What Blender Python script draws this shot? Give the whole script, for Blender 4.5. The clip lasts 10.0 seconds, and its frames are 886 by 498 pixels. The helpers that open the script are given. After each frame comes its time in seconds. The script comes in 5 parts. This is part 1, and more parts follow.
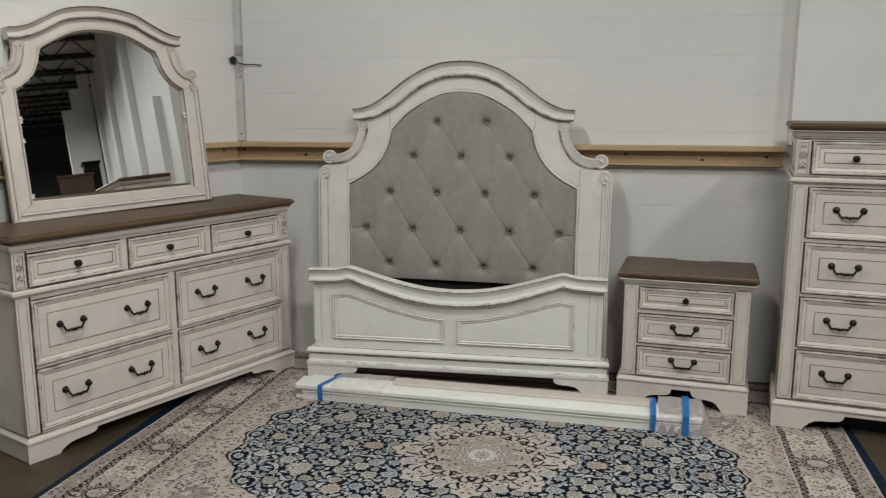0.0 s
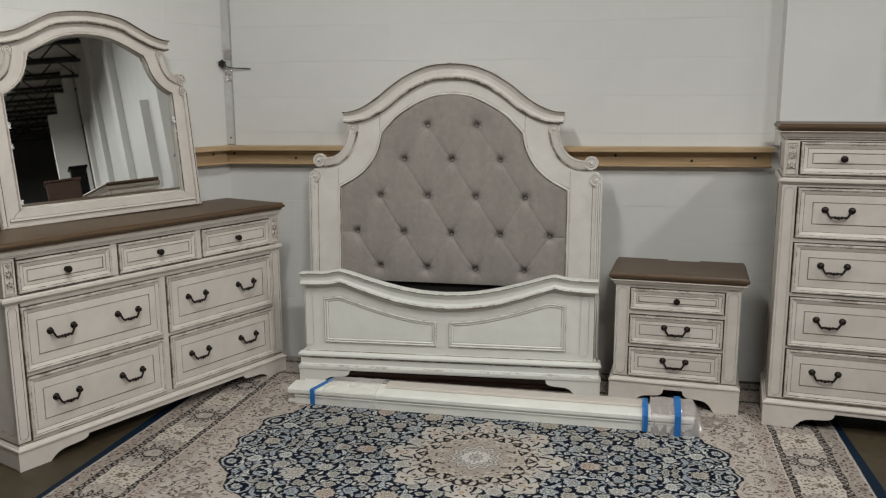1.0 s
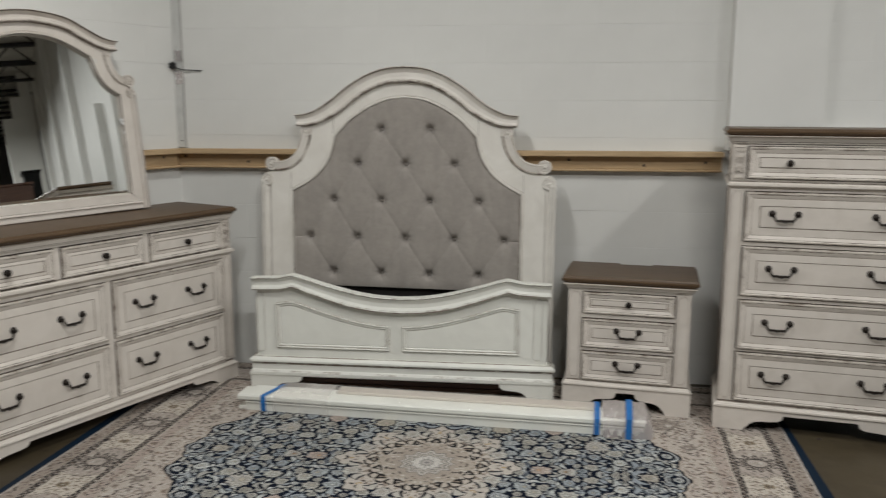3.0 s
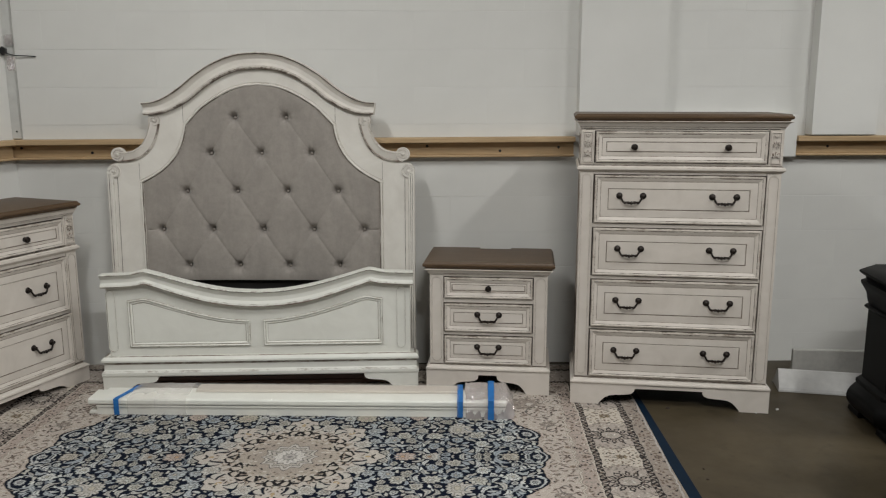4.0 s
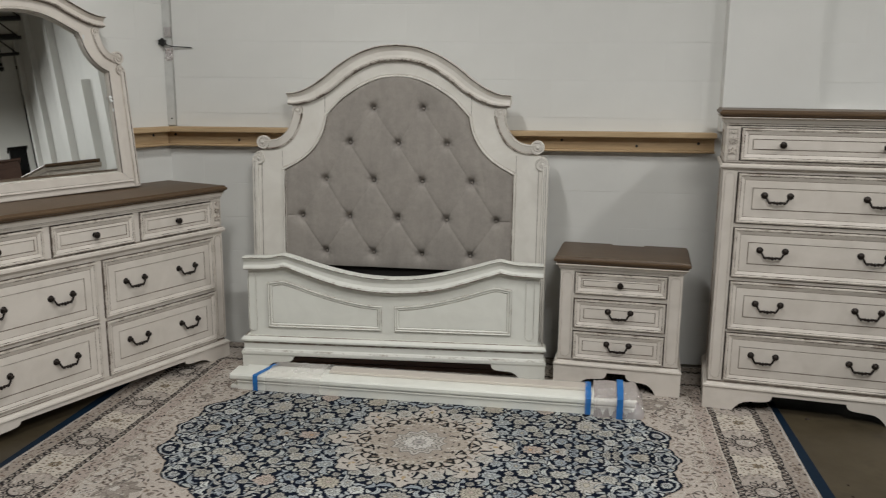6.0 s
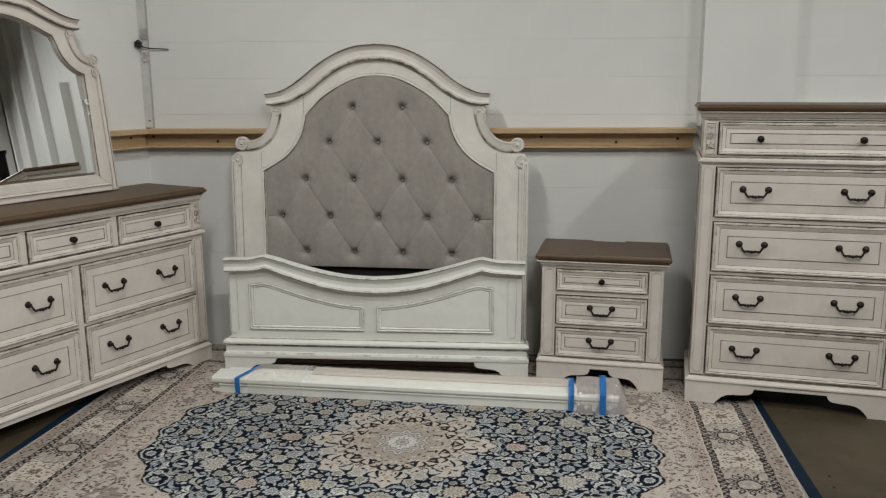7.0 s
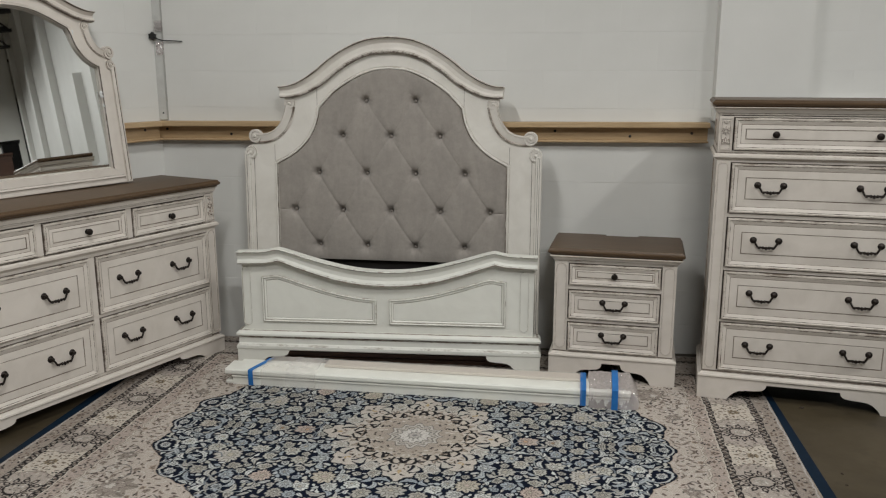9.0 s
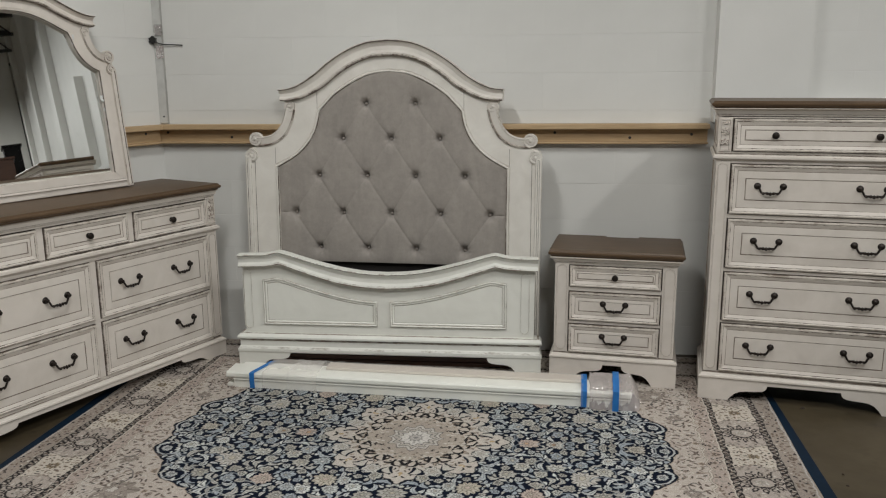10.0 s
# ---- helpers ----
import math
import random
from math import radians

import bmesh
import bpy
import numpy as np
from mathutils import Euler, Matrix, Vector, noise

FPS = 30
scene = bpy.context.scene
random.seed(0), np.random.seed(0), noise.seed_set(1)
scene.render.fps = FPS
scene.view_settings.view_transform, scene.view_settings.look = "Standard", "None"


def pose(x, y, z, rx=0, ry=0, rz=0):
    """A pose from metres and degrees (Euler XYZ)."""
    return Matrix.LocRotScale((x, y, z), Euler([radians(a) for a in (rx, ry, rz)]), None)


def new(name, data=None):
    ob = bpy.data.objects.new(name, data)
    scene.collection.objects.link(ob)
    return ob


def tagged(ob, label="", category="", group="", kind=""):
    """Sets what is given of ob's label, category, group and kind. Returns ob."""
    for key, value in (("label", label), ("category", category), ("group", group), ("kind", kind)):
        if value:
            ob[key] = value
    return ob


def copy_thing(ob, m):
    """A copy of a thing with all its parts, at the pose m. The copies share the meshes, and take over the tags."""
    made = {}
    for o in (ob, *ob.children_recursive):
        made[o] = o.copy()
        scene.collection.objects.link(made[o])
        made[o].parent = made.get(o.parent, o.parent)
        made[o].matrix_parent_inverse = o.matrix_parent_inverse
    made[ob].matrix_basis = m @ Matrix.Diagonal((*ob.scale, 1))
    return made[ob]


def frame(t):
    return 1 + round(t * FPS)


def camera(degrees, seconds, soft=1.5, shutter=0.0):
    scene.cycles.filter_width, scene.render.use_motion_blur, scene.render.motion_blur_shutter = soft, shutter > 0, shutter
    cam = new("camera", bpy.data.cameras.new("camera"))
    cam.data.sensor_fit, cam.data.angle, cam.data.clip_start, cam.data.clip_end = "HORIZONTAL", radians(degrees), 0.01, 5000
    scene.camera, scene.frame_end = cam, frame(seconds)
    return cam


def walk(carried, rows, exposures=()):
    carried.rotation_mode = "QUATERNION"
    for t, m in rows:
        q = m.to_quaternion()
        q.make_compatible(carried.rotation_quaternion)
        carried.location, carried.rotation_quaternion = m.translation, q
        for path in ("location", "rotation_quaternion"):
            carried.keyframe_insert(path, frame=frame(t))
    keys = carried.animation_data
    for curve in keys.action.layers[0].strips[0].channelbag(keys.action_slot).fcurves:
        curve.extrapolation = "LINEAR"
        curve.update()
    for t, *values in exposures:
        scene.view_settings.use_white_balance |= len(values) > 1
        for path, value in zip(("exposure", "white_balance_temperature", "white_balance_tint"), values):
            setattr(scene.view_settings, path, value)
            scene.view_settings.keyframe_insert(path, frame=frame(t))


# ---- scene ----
cam = camera(56.86, 10.0, soft=1.16, shutter=0.4)
# seconds, eye, yaw (to the left), pitch (up), lean to the right
ROWS = [
    (0, 0.009, 0.046, 1.583, 11.09, -10.46, -0.12),
    (0.1, 0.006, 0.041, 1.597, 10.64, -10.61, 0.09),
    (0.2, 0.004, 0.037, 1.608, 10.30, -10.73, 0.25),
    (0.3, 0.003, 0.036, 1.612, 10.19, -10.77, 0.31),
    (0.5, 0.003, 0.035, 1.614, 10.12, -10.79, 0.34),
    (1, -0.006, 0.042, 1.589, 10.27, -10.35, 0.21),
    (1.5, -0.012, 0.052, 1.574, 10.29, -10.61, -0.37),
    (2, -0.023, 0.047, 1.578, 13.27, -10.29, -0.58),
    (2.5, 0.003, 0.057, 1.574, 12.70, -9.94, -0.45),
    (3, 0.062, 0.074, 1.566, 7.91, -9.82, -0.16),
    (3.2, 0.073, 0.075, 1.555, 4.68, -9.84, -0.12),
    (4.3, 0.156, 0.103, 1.581, -1.18, -11.10, 0.01),
    (4.5, 0.151, 0.104, 1.575, -1.31, -11.16, -0.10),
    (5, 0.133, 0.105, 1.582, -0.81, -11.53, -0.39),
    (5.5, 0.084, 0.094, 1.577, 1.76, -11.41, -0.57),
    (6, 0.044, 0.080, 1.578, 7.13, -11.38, -0.51),
    (6.2, 0.030, 0.081, 1.570, 7.43, -11.31, -0.54),
    (7.5, 0.094, 0.101, 1.594, 5.30, -11.80, 0.62),
    (8, 0.088, 0.107, 1.610, 5.04, -12.07, 0.52),
    (8.5, 0.053, 0.092, 1.590, 5.78, -11.90, 0.06),
    (9, 0.054, 0.090, 1.598, 6.85, -12.18, 0.04),
    (9.5, 0.065, 0.089, 1.600, 7.04, -12.22, 0.30),
    (10, 0.064, 0.087, 1.606, 7.01, -12.12, 0.35),
]
walk(cam, [(t, pose(x, y, z, 0, 0, yaw) @ pose(0, 0, 0, 90 + pitch) @ pose(0, 0, 0, 0, 0, -lean)) for t, x, y, z, yaw, pitch, lean in ROWS])

# ---- light ----
world = bpy.data.worlds.new("world")
scene.world = world
world.use_nodes = True
world.node_tree.nodes["Background"].inputs["Color"].default_value = (0.9, 0.95, 1.0, 1)
world.node_tree.nodes["Background"].inputs["Strength"].default_value = 0.02


def tube_lamp(x, y, z, turn, watts, colour=(0.996, 1.0, 0.975)):
    data = bpy.data.lights.new("tube_light", "AREA")
    data.shape, data.size, data.size_y, data.energy, data.color = "RECTANGLE", 1.2, 0.18, watts, colour
    ob = new("tube_light", data)
    ob.matrix_world = pose(x, y, z, 0, 0, turn)
    return ob


# First two are placed from cast shadows; the others are unseen, added as fill.
LAMPS = [(-1.2, 2.2, 3.7, 90, 52), (2.7, 2.2, 3.7, 90, 39), (5.3, 2.2, 3.7, 90, 52), (9.0, 1.2, 3.7, 90, 176), (13.0, 2.2, 3.7, 90, 115), (0.9, 0.2, 3.7, 0, 107)]
for lamp in LAMPS:
    tube_lamp(*lamp)


# ---- materials ----
def material(name, colour=(0.8, 0.8, 0.8), rough=0.5, metal=0.0):
    m = bpy.data.materials.new(name)
    m.use_nodes = True
    b = m.node_tree.nodes["Principled BSDF"]
    b.inputs["Base Color"].default_value = (*colour, 1)
    b.inputs["Roughness"].default_value, b.inputs["Metallic"].default_value = rough, metal
    return m, m.node_tree.nodes, m.node_tree.links, b


def coords(nodes, links, scale=(1, 1, 1), kind="Object"):
    c, mp = nodes.new("ShaderNodeTexCoord"), nodes.new("ShaderNodeMapping")
    mp.inputs["Scale"].default_value = scale
    links.new(c.outputs[kind], mp.inputs["Vector"])
    return mp.outputs["Vector"]


def noise_tex(nodes, links, vec, scale, detail=4.0, rough=0.55, warp=0.0):
    n = nodes.new("ShaderNodeTexNoise")
    n.inputs["Scale"].default_value, n.inputs["Detail"].default_value = scale, detail
    n.inputs["Roughness"].default_value, n.inputs["Distortion"].default_value = rough, warp
    links.new(vec, n.inputs["Vector"])
    return n.outputs["Fac"]


def ramp(nodes, links, fac, stops):
    r = nodes.new("ShaderNodeValToRGB")
    els = r.color_ramp.elements
    while len(els) < len(stops):
        els.new(0.5)
    for e, (p, c) in zip(els, stops):
        e.position, e.color = p, (*c, 1)
    links.new(fac, r.inputs["Fac"])
    return r.outputs["Color"]


def mix(nodes, links, fac, a, b, mode="MIX"):
    n = nodes.new("ShaderNodeMix")
    n.data_type, n.blend_type = "RGBA", mode
    for socket, v in ((n.inputs[0], fac), (n.inputs[6], a), (n.inputs[7], b)):
        if isinstance(v, (int, float)):
            socket.default_value = v
        elif isinstance(v, tuple):
            socket.default_value = (*v, 1)
        else:
            links.new(v, socket)
    return n.outputs[2]


def bump(nodes, links, bsdf, height, strength, distance):
    n = nodes.new("ShaderNodeBump")
    n.inputs["Strength"].default_value, n.inputs["Distance"].default_value = strength, distance
    links.new(height, n.inputs["Height"])
    links.new(n.outputs["Normal"], bsdf.inputs["Normal"])


CREAM, CREAM_DARK, GLAZE = (0.684, 0.632, 0.577), (0.580, 0.530, 0.476), (0.110, 0.080, 0.060)
OFFWHITE, OFFWHITE_DARK = (0.778, 0.750, 0.698), (0.670, 0.638, 0.585)
WHITE, WHITE_DARK = (0.790, 0.790, 0.734), (0.705, 0.701, 0.648)


def brushed_paint(name, tone, wash_tone):
    """Antique paint with a faint brushed grey wash."""
    m, n, l, b = material(name, tone, 0.5)
    v = coords(n, l)
    wash = ramp(n, l, noise_tex(n, l, v, 7.0, 6, 0.6, 0.6), [(0.3, wash_tone), (0.62, tone)])
    streak = noise_tex(n, l, coords(n, l, (6, 60, 60)), 3.0, 3)
    col = mix(n, l, mix(n, l, 0.25, (0.5, 0.5, 0.5), streak, "MIX"), wash, tone)
    l.new(mix(n, l, 0.5, wash, col), b.inputs["Base Color"])
    bump(n, l, b, noise_tex(n, l, v, 90.0, 3), 0.12, 0.002)
    return m


def worn_paint(name, tone, low, high, under=GLAZE, size=42.0):
    """The same paint rubbed through along edges, with brown glaze showing in broken runs."""
    m, n, l, b = material(name, tone, 0.55)
    v = coords(n, l, (0.32, 1.2, 1.5))
    fine = noise_tex(n, l, v, size * 4.0, 6, 0.7, 0.5)
    runs = mix(n, l, 0.5, noise_tex(n, l, coords(n, l), size * 0.35, 5, 0.6, 0.3), fine)
    col = ramp(n, l, runs, [(low, tone), (high, under)])
    l.new(col, b.inputs["Base Color"])
    bump(n, l, b, runs, 0.2, 0.002)
    return m


def wood(name, dark, light, axis=(1.2, 14, 14), rough=0.42, scale=4.0, spec=0.5):
    m, n, l, b = material(name, light, rough)
    b.inputs["Specular IOR Level"].default_value = spec
    v = coords(n, l, axis)
    grain = noise_tex(n, l, v, scale, 8, 0.62, 0.8)
    fine = noise_tex(n, l, coords(n, l, tuple(a * 5 for a in axis)), scale * 2, 3)
    col = ramp(n, l, grain, [(0.32, dark), (0.66, light)])
    l.new(mix(n, l, 0.35, col, mix(n, l, fine, dark, light)), b.inputs["Base Color"])
    bump(n, l, b, fine, 0.12, 0.001)
    return m


def block_paint():
    m, n, l, b = material("white_block_paint", (0.74, 0.735, 0.69), 0.55)
    v = coords(n, l, kind="Object")
    info = n.new("ShaderNodeObjectInfo")
    big = noise_tex(n, l, v, 1.7, 4)
    tone = ramp(n, l, big, [(0.3, (0.698, 0.694, 0.668)), (0.7, (0.765, 0.761, 0.735))])
    each = ramp(n, l, info.outputs["Random"], [(0, (0.982, 0.982, 0.982)), (1, (1.0, 1.0, 1.0))])
    l.new(mix(n, l, 1.0, tone, each, "MULTIPLY"), b.inputs["Base Color"])
    h = mix(n, l, 0.5, noise_tex(n, l, v, 55.0, 5), noise_tex(n, l, v, 260.0, 3))
    bump(n, l, b, h, 0.35, 0.003)
    return m


def concrete():
    m, n, l, b = material("sealed_concrete", (0.2, 0.18, 0.15), 0.42)
    b.inputs["Specular IOR Level"].default_value = 0.3
    v = coords(n, l)
    big = ramp(n, l, noise_tex(n, l, v, 1.7, 6, 0.62, 0.8), [(0.3, (0.0415, 0.0315, 0.0182)), (0.7, (0.085, 0.0665, 0.0405))])
    spots = ramp(n, l, noise_tex(n, l, v, 14.0, 4), [(0.30, (0.55, 0.55, 0.55)), (0.42, (1, 1, 1))])
    l.new(mix(n, l, 0.45, big, mix(n, l, 1.0, big, spots, "MULTIPLY")), b.inputs["Base Color"])
    l.new(ramp(n, l, noise_tex(n, l, v, 3.0, 4), [(0.3, (0.42,) * 3), (0.7, (0.60,) * 3)]), b.inputs["Roughness"])
    bump(n, l, b, noise_tex(n, l, v, 40.0, 5), 0.1, 0.003)
    return m


def linen():
    """Grey woven upholstery."""
    m, n, l, b = material("grey_linen", (0.3, 0.275, 0.26), 0.9)
    v = coords(n, l)
    mott = ramp(n, l, noise_tex(n, l, v, 30.0, 6, 0.7), [(0.3, (0.286, 0.259, 0.231)), (0.7, (0.365, 0.332, 0.298))])
    brushed = ramp(n, l, noise_tex(n, l, coords(n, l, (9, 9, 2.2)), 1.0, 5, 0.65, 0.8), [(0.3, (0.84, 0.84, 0.84)), (0.7, (1.10, 1.10, 1.10))])
    mott = mix(n, l, 1.0, mott, brushed, "MULTIPLY")
    warp = noise_tex(n, l, coords(n, l, (900, 900, 120)), 1.0, 2)
    weft = noise_tex(n, l, coords(n, l, (120, 900, 900)), 1.0, 2)
    weave = mix(n, l, 0.5, warp, weft)
    l.new(mix(n, l, 0.25, mott, mix(n, l, weave, (0.2, 0.18, 0.17), (0.42, 0.39, 0.37))), b.inputs["Base Color"])
    b.inputs["Sheen Weight"].default_value = 0.25
    bump(n, l, b, weave, 0.3, 0.0015)
    return m


def rug_wool():
    m, n, l, b = material("rug_wool", (0.4, 0.35, 0.3), 0.95)
    a = n.new("ShaderNodeAttribute")
    a.attribute_name = "pattern"
    v = coords(n, l)
    fade = ramp(n, l, noise_tex(n, l, v, 170.0, 5, 0.75), [(0.3, (0.63,) * 3), (0.7, (1.20,) * 3)])
    l.new(mix(n, l, 1.0, a.outputs["Color"], fade, "MULTIPLY"), b.inputs["Base Color"])
    b.inputs["Specular IOR Level"].default_value = 0.1
    bump(n, l, b, noise_tex(n, l, v, 420.0, 3), 0.4, 0.003)
    return m


def film(name, rough, solid, crinkle=0.8, size=45.0, tint=(0.95, 0.95, 0.95), ior=1.45):
    """Thin clear plastic: mostly see-through, with a gloss that grows at grazing angles."""
    m, n, l, b = material(name, tint, rough)
    clear, mixer, f = n.new("ShaderNodeBsdfTransparent"), n.new("ShaderNodeMixShader"), n.new("ShaderNodeFresnel")
    f.inputs["IOR"].default_value = ior
    gloss = n.new("ShaderNodeBsdfGlossy")
    gloss.inputs["Roughness"].default_value = rough
    mixer2 = n.new("ShaderNodeMixShader")
    mixer2.inputs[0].default_value = solid
    l.new(f.outputs[0], mixer.inputs[0])
    l.new(clear.outputs[0], mixer.inputs[1])
    l.new(gloss.outputs[0], mixer.inputs[2])
    l.new(mixer.outputs[0], mixer2.inputs[1])
    l.new(b.outputs[0], mixer2.inputs[2])
    l.new(mixer2.outputs[0], n["Material Output"].inputs["Surface"])
    nb = n.new("ShaderNodeBump")
    nb.inputs["Strength"].default_value, nb.inputs["Distance"].default_value = crinkle, 0.012 * crinkle
    l.new(noise_tex(n, l, coords(n, l), size, 4, 0.6, 1.0), nb.inputs["Height"])
    l.new(nb.outputs[0], gloss.inputs["Normal"])
    return m


def plain(name, colour, rough, metal=0.0, vary=0.12, scale=20.0, spec=0.5):
    m, n, l, b = material(name, colour, rough, metal)
    b.inputs["Specular IOR Level"].default_value = spec
    f = noise_tex(n, l, coords(n, l), scale, 4)
    l.new(ramp(n, l, f, [(0.3, tuple(c * (1 - vary) for c in colour)), (0.7, tuple(c * (1 + vary) for c in colour))]), b.inputs["Base Color"])
    return m



def paint_set(kind, tone, wash_tone):
    """Plain paint, rubbed edge, glazed groove, chipped lip and faint groove of one colour; both grooves also paint
    shade lines.
    """
    return [brushed_paint(kind + "_paint", tone, wash_tone), worn_paint(kind + "_worn_edge", wash_tone, 0.50, 0.64, (0.235, 0.182, 0.142)), worn_paint(kind + "_glaze_shade_groove", wash_tone, 0.34, 0.52),
            worn_paint(kind + "_chipped_lip", wash_tone, 0.46, 0.57, (0.105, 0.078, 0.058)), worn_paint(kind + "_faint_glaze_shade", wash_tone, 0.35, 0.55, (0.220, 0.170, 0.134))]


CABINET = paint_set("cream", CREAM, CREAM_DARK)
HEADSET = paint_set("offwhite", OFFWHITE, OFFWHITE_DARK)
BEDSET = paint_set("white", WHITE, WHITE_DARK)
# A darker, pinker tone for the headboard's crown and scrolls.
CROWNSET = paint_set("dark_offwhite", (0.738, 0.702, 0.650), (0.598, 0.556, 0.505))
# Near-black brown: painted shade in the drawer gaps, and the dark crumbs' own colour.
GAP = plain("gap_shade_and_crumb_brown", (0.040, 0.028, 0.020), 0.8, 0, 0.3, 15)
TOPWOOD = wood("brown_stained_top", (0.060, 0.035, 0.018), (0.126, 0.078, 0.042), rough=0.43, spec=0.4)
PINE = wood("pine_board", (0.38, 0.255, 0.135), (0.56, 0.41, 0.245), (0.8, 16, 16), 0.6)
RAWWOOD = wood("pale_raw_wood", (0.53, 0.475, 0.415), (0.60, 0.545, 0.485), (0.8, 14, 14), 0.6)
BRONZE = plain("dark_bronze", (0.022, 0.016, 0.013), 0.42, 0.6, 0.3, 60)
LINEN, WOOL, CONCRETE, BLOCK = linen(), rug_wool(), concrete(), block_paint()
BUTTON = plain("button_cloth", (0.36, 0.325, 0.295), 0.42, 0, 0.12, 200)
MIRROR = material("mirror_silver", (0.86, 0.88, 0.87), 0.012, 1.0)[0]
TAPE = plain("blue_masking_tape", (0.016, 0.155, 0.46), 0.6)
RUGTAPE = plain("dark_blue_floor_tape", (0.004, 0.014, 0.030), 0.6, spec=0.12)
WRAP = film("clear_film", 0.12, 0.09)
BUBBLE = film("bubble_wrap", 0.12, 0.28, 1.0, 55.0, (0.80, 0.71, 0.70), 2.3)
MILKY = film("milky_film", 0.30, 0.26, 0.3, 30.0, (0.66, 0.61, 0.575))
# Mostly solid white, to imitate bright reflections in the mirror's bevel.
GLINT = film("bevel_glint_white", 0.18, 0.70, 0.8, 60.0, (0.96, 0.97, 0.96), 2.2)
FOAM = plain("white_foam", (0.60, 0.595, 0.585), 0.75, 0, 0.06, 30)
# Darker copy of the white foam, with the wall corner's shade in its colour.
SHADED_FOAM = plain("shaded_foam", (0.395, 0.386, 0.362), 0.8, 0, 0.08, 30)
BLACKWOOD = plain("black_lacquer", (0.0035, 0.0035, 0.0036), 0.52, 0, 0.3, 8, 0.14)
DARKSTEEL = plain("dark_steel", (0.035, 0.036, 0.038), 0.6, 0.2, 0.3, 2)
DECK = plain("dark_roof_deck", (0.55, 0.55, 0.53), 0.75, 0, 0.25, 1.5)
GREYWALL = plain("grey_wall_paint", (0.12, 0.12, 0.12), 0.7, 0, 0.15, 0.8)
CHANNEL = plain("white_metal_cover", (0.58, 0.58, 0.56), 0.42, 0.1, 0.08, 15)
BLACKPLASTIC = plain("black_plastic", (0.015, 0.015, 0.015), 0.4)
BROWNWOOD = wood("reddish_brown_wood", (0.035, 0.016, 0.010), (0.085, 0.038, 0.023))
LAMPGLOW = material("lamp_tube", (0.9, 0.9, 0.88), 0.5)[0]
LAMPGLOW.node_tree.nodes["Principled BSDF"].inputs["Emission Color"].default_value = (1, 0.95, 0.87, 1)
LAMPGLOW.node_tree.nodes["Principled BSDF"].inputs["Emission Strength"].default_value = 14.0


# ---- mesh helpers ----
def link(name, bm, materials, smooth=False):
    bmesh.ops.recalc_face_normals(bm, faces=bm.faces)
    me = bpy.data.meshes.new(name)
    bm.to_mesh(me)
    bm.free()
    for m in materials if isinstance(materials, list) else [materials]:
        me.materials.append(m)
    if smooth:
        me.polygons.foreach_set("use_smooth", [True] * len(me.polygons))
        me.set_sharp_from_angle(angle=radians(38))
    return new(name, me)


def part(name, bm, materials, parent, label="", smooth=False):
    ob = link(name, bm, materials, smooth)
    ob.parent = parent
    if label:
        ob["label"] = label
    return ob


def thing(name, m, label, category, group="", kind=""):
    ob = new(name)
    ob.matrix_world = m
    return tagged(ob, label, category, group, kind)


def loft(bm, rings, mats=None, caps=(True, True), closed=True, capmat=0):
    """Joins rings of points, one after the other; mats: the material of each band."""
    vs = [[bm.verts.new(p) for p in r] for r in rings]
    n = len(vs[0])
    for i, (a, b) in enumerate(zip(vs, vs[1:])):
        for k in range(n if closed else n - 1):
            f = bm.faces.new((a[k], a[(k + 1) % n], b[(k + 1) % n], b[k]))
            f.material_index = mats[i] if mats else 0
    for on, r in zip(caps, (vs[0], vs[-1])):
        if on:
            bm.faces.new(r).material_index = capmat
    return vs


def rect(x0, x1, y0, y1, z):
    return [(x0, y0, z), (x1, y0, z), (x1, y1, z), (x0, y1, z)]


def slab(bm, x0, x1, y0, y1, z0, z1, b=0.003, mat=0, edge=None):
    """A box with chamfered edges."""
    e = mat if edge is None else edge
    loft(bm, [rect(x0 + b, x1 - b, y0 + b, y1 - b, z0), rect(x0, x1, y0, y1, z0 + b), rect(x0, x1, y0, y1, z1 - b), rect(x0 + b, x1 - b, y0 + b, y1 - b, z1)], [e, mat, e], capmat=mat)


def boxed(x0, x1, y0, y1, z0, z1, b=0.003, mat=0, edge=None):
    bm = bmesh.new()
    slab(bm, x0, x1, y0, y1, z0, z1, b, mat, edge)
    return bm


def stack(bm, half, depth, profile, mats=None):
    """A moulding round front and sides of a case: profile rows of (how far it stands out, z)."""
    loft(bm, [rect(-half - o, half + o, -o, depth, z) for o, z in profile], mats)


def offset(pts, d):
    """A closed outline moved inwards by d (points anticlockwise)."""
    out, n = [], len(pts)
    for i in range(n):
        p, a, c = Vector(pts[i]), Vector(pts[i - 1]), Vector(pts[(i + 1) % n])
        e, f = (p - a).normalized(), (c - p).normalized()
        m = Vector((-e.y, e.x)) + Vector((-f.y, f.x))
        m = m / max(m.length_squared, 0.5) * 2
        out.append(tuple(p + m * d))
    return out


def nested(bm, outline, profile, mats, cap=True, capmat=0, back=None):
    """A relief of nested outlines: profile rows of (inset, y)."""
    rings = [[(u, y, z) for u, z in (offset(outline, i) if i else outline)] for i, y in profile]
    return loft(bm, rings, mats, (False, cap), capmat=capmat)


def extrude(bm, outline, y0, y1, b=0.003, mat=0, edge=None):
    """An outline in u and z as a board from y0 (front) to y1."""
    e = mat if edge is None else edge
    rings = [[(u, y0, z) for u, z in offset(outline, b)], [(u, y0 + b, z) for u, z in outline], [(u, y1, z) for u, z in outline]]
    loft(bm, rings, [e, mat], capmat=mat)


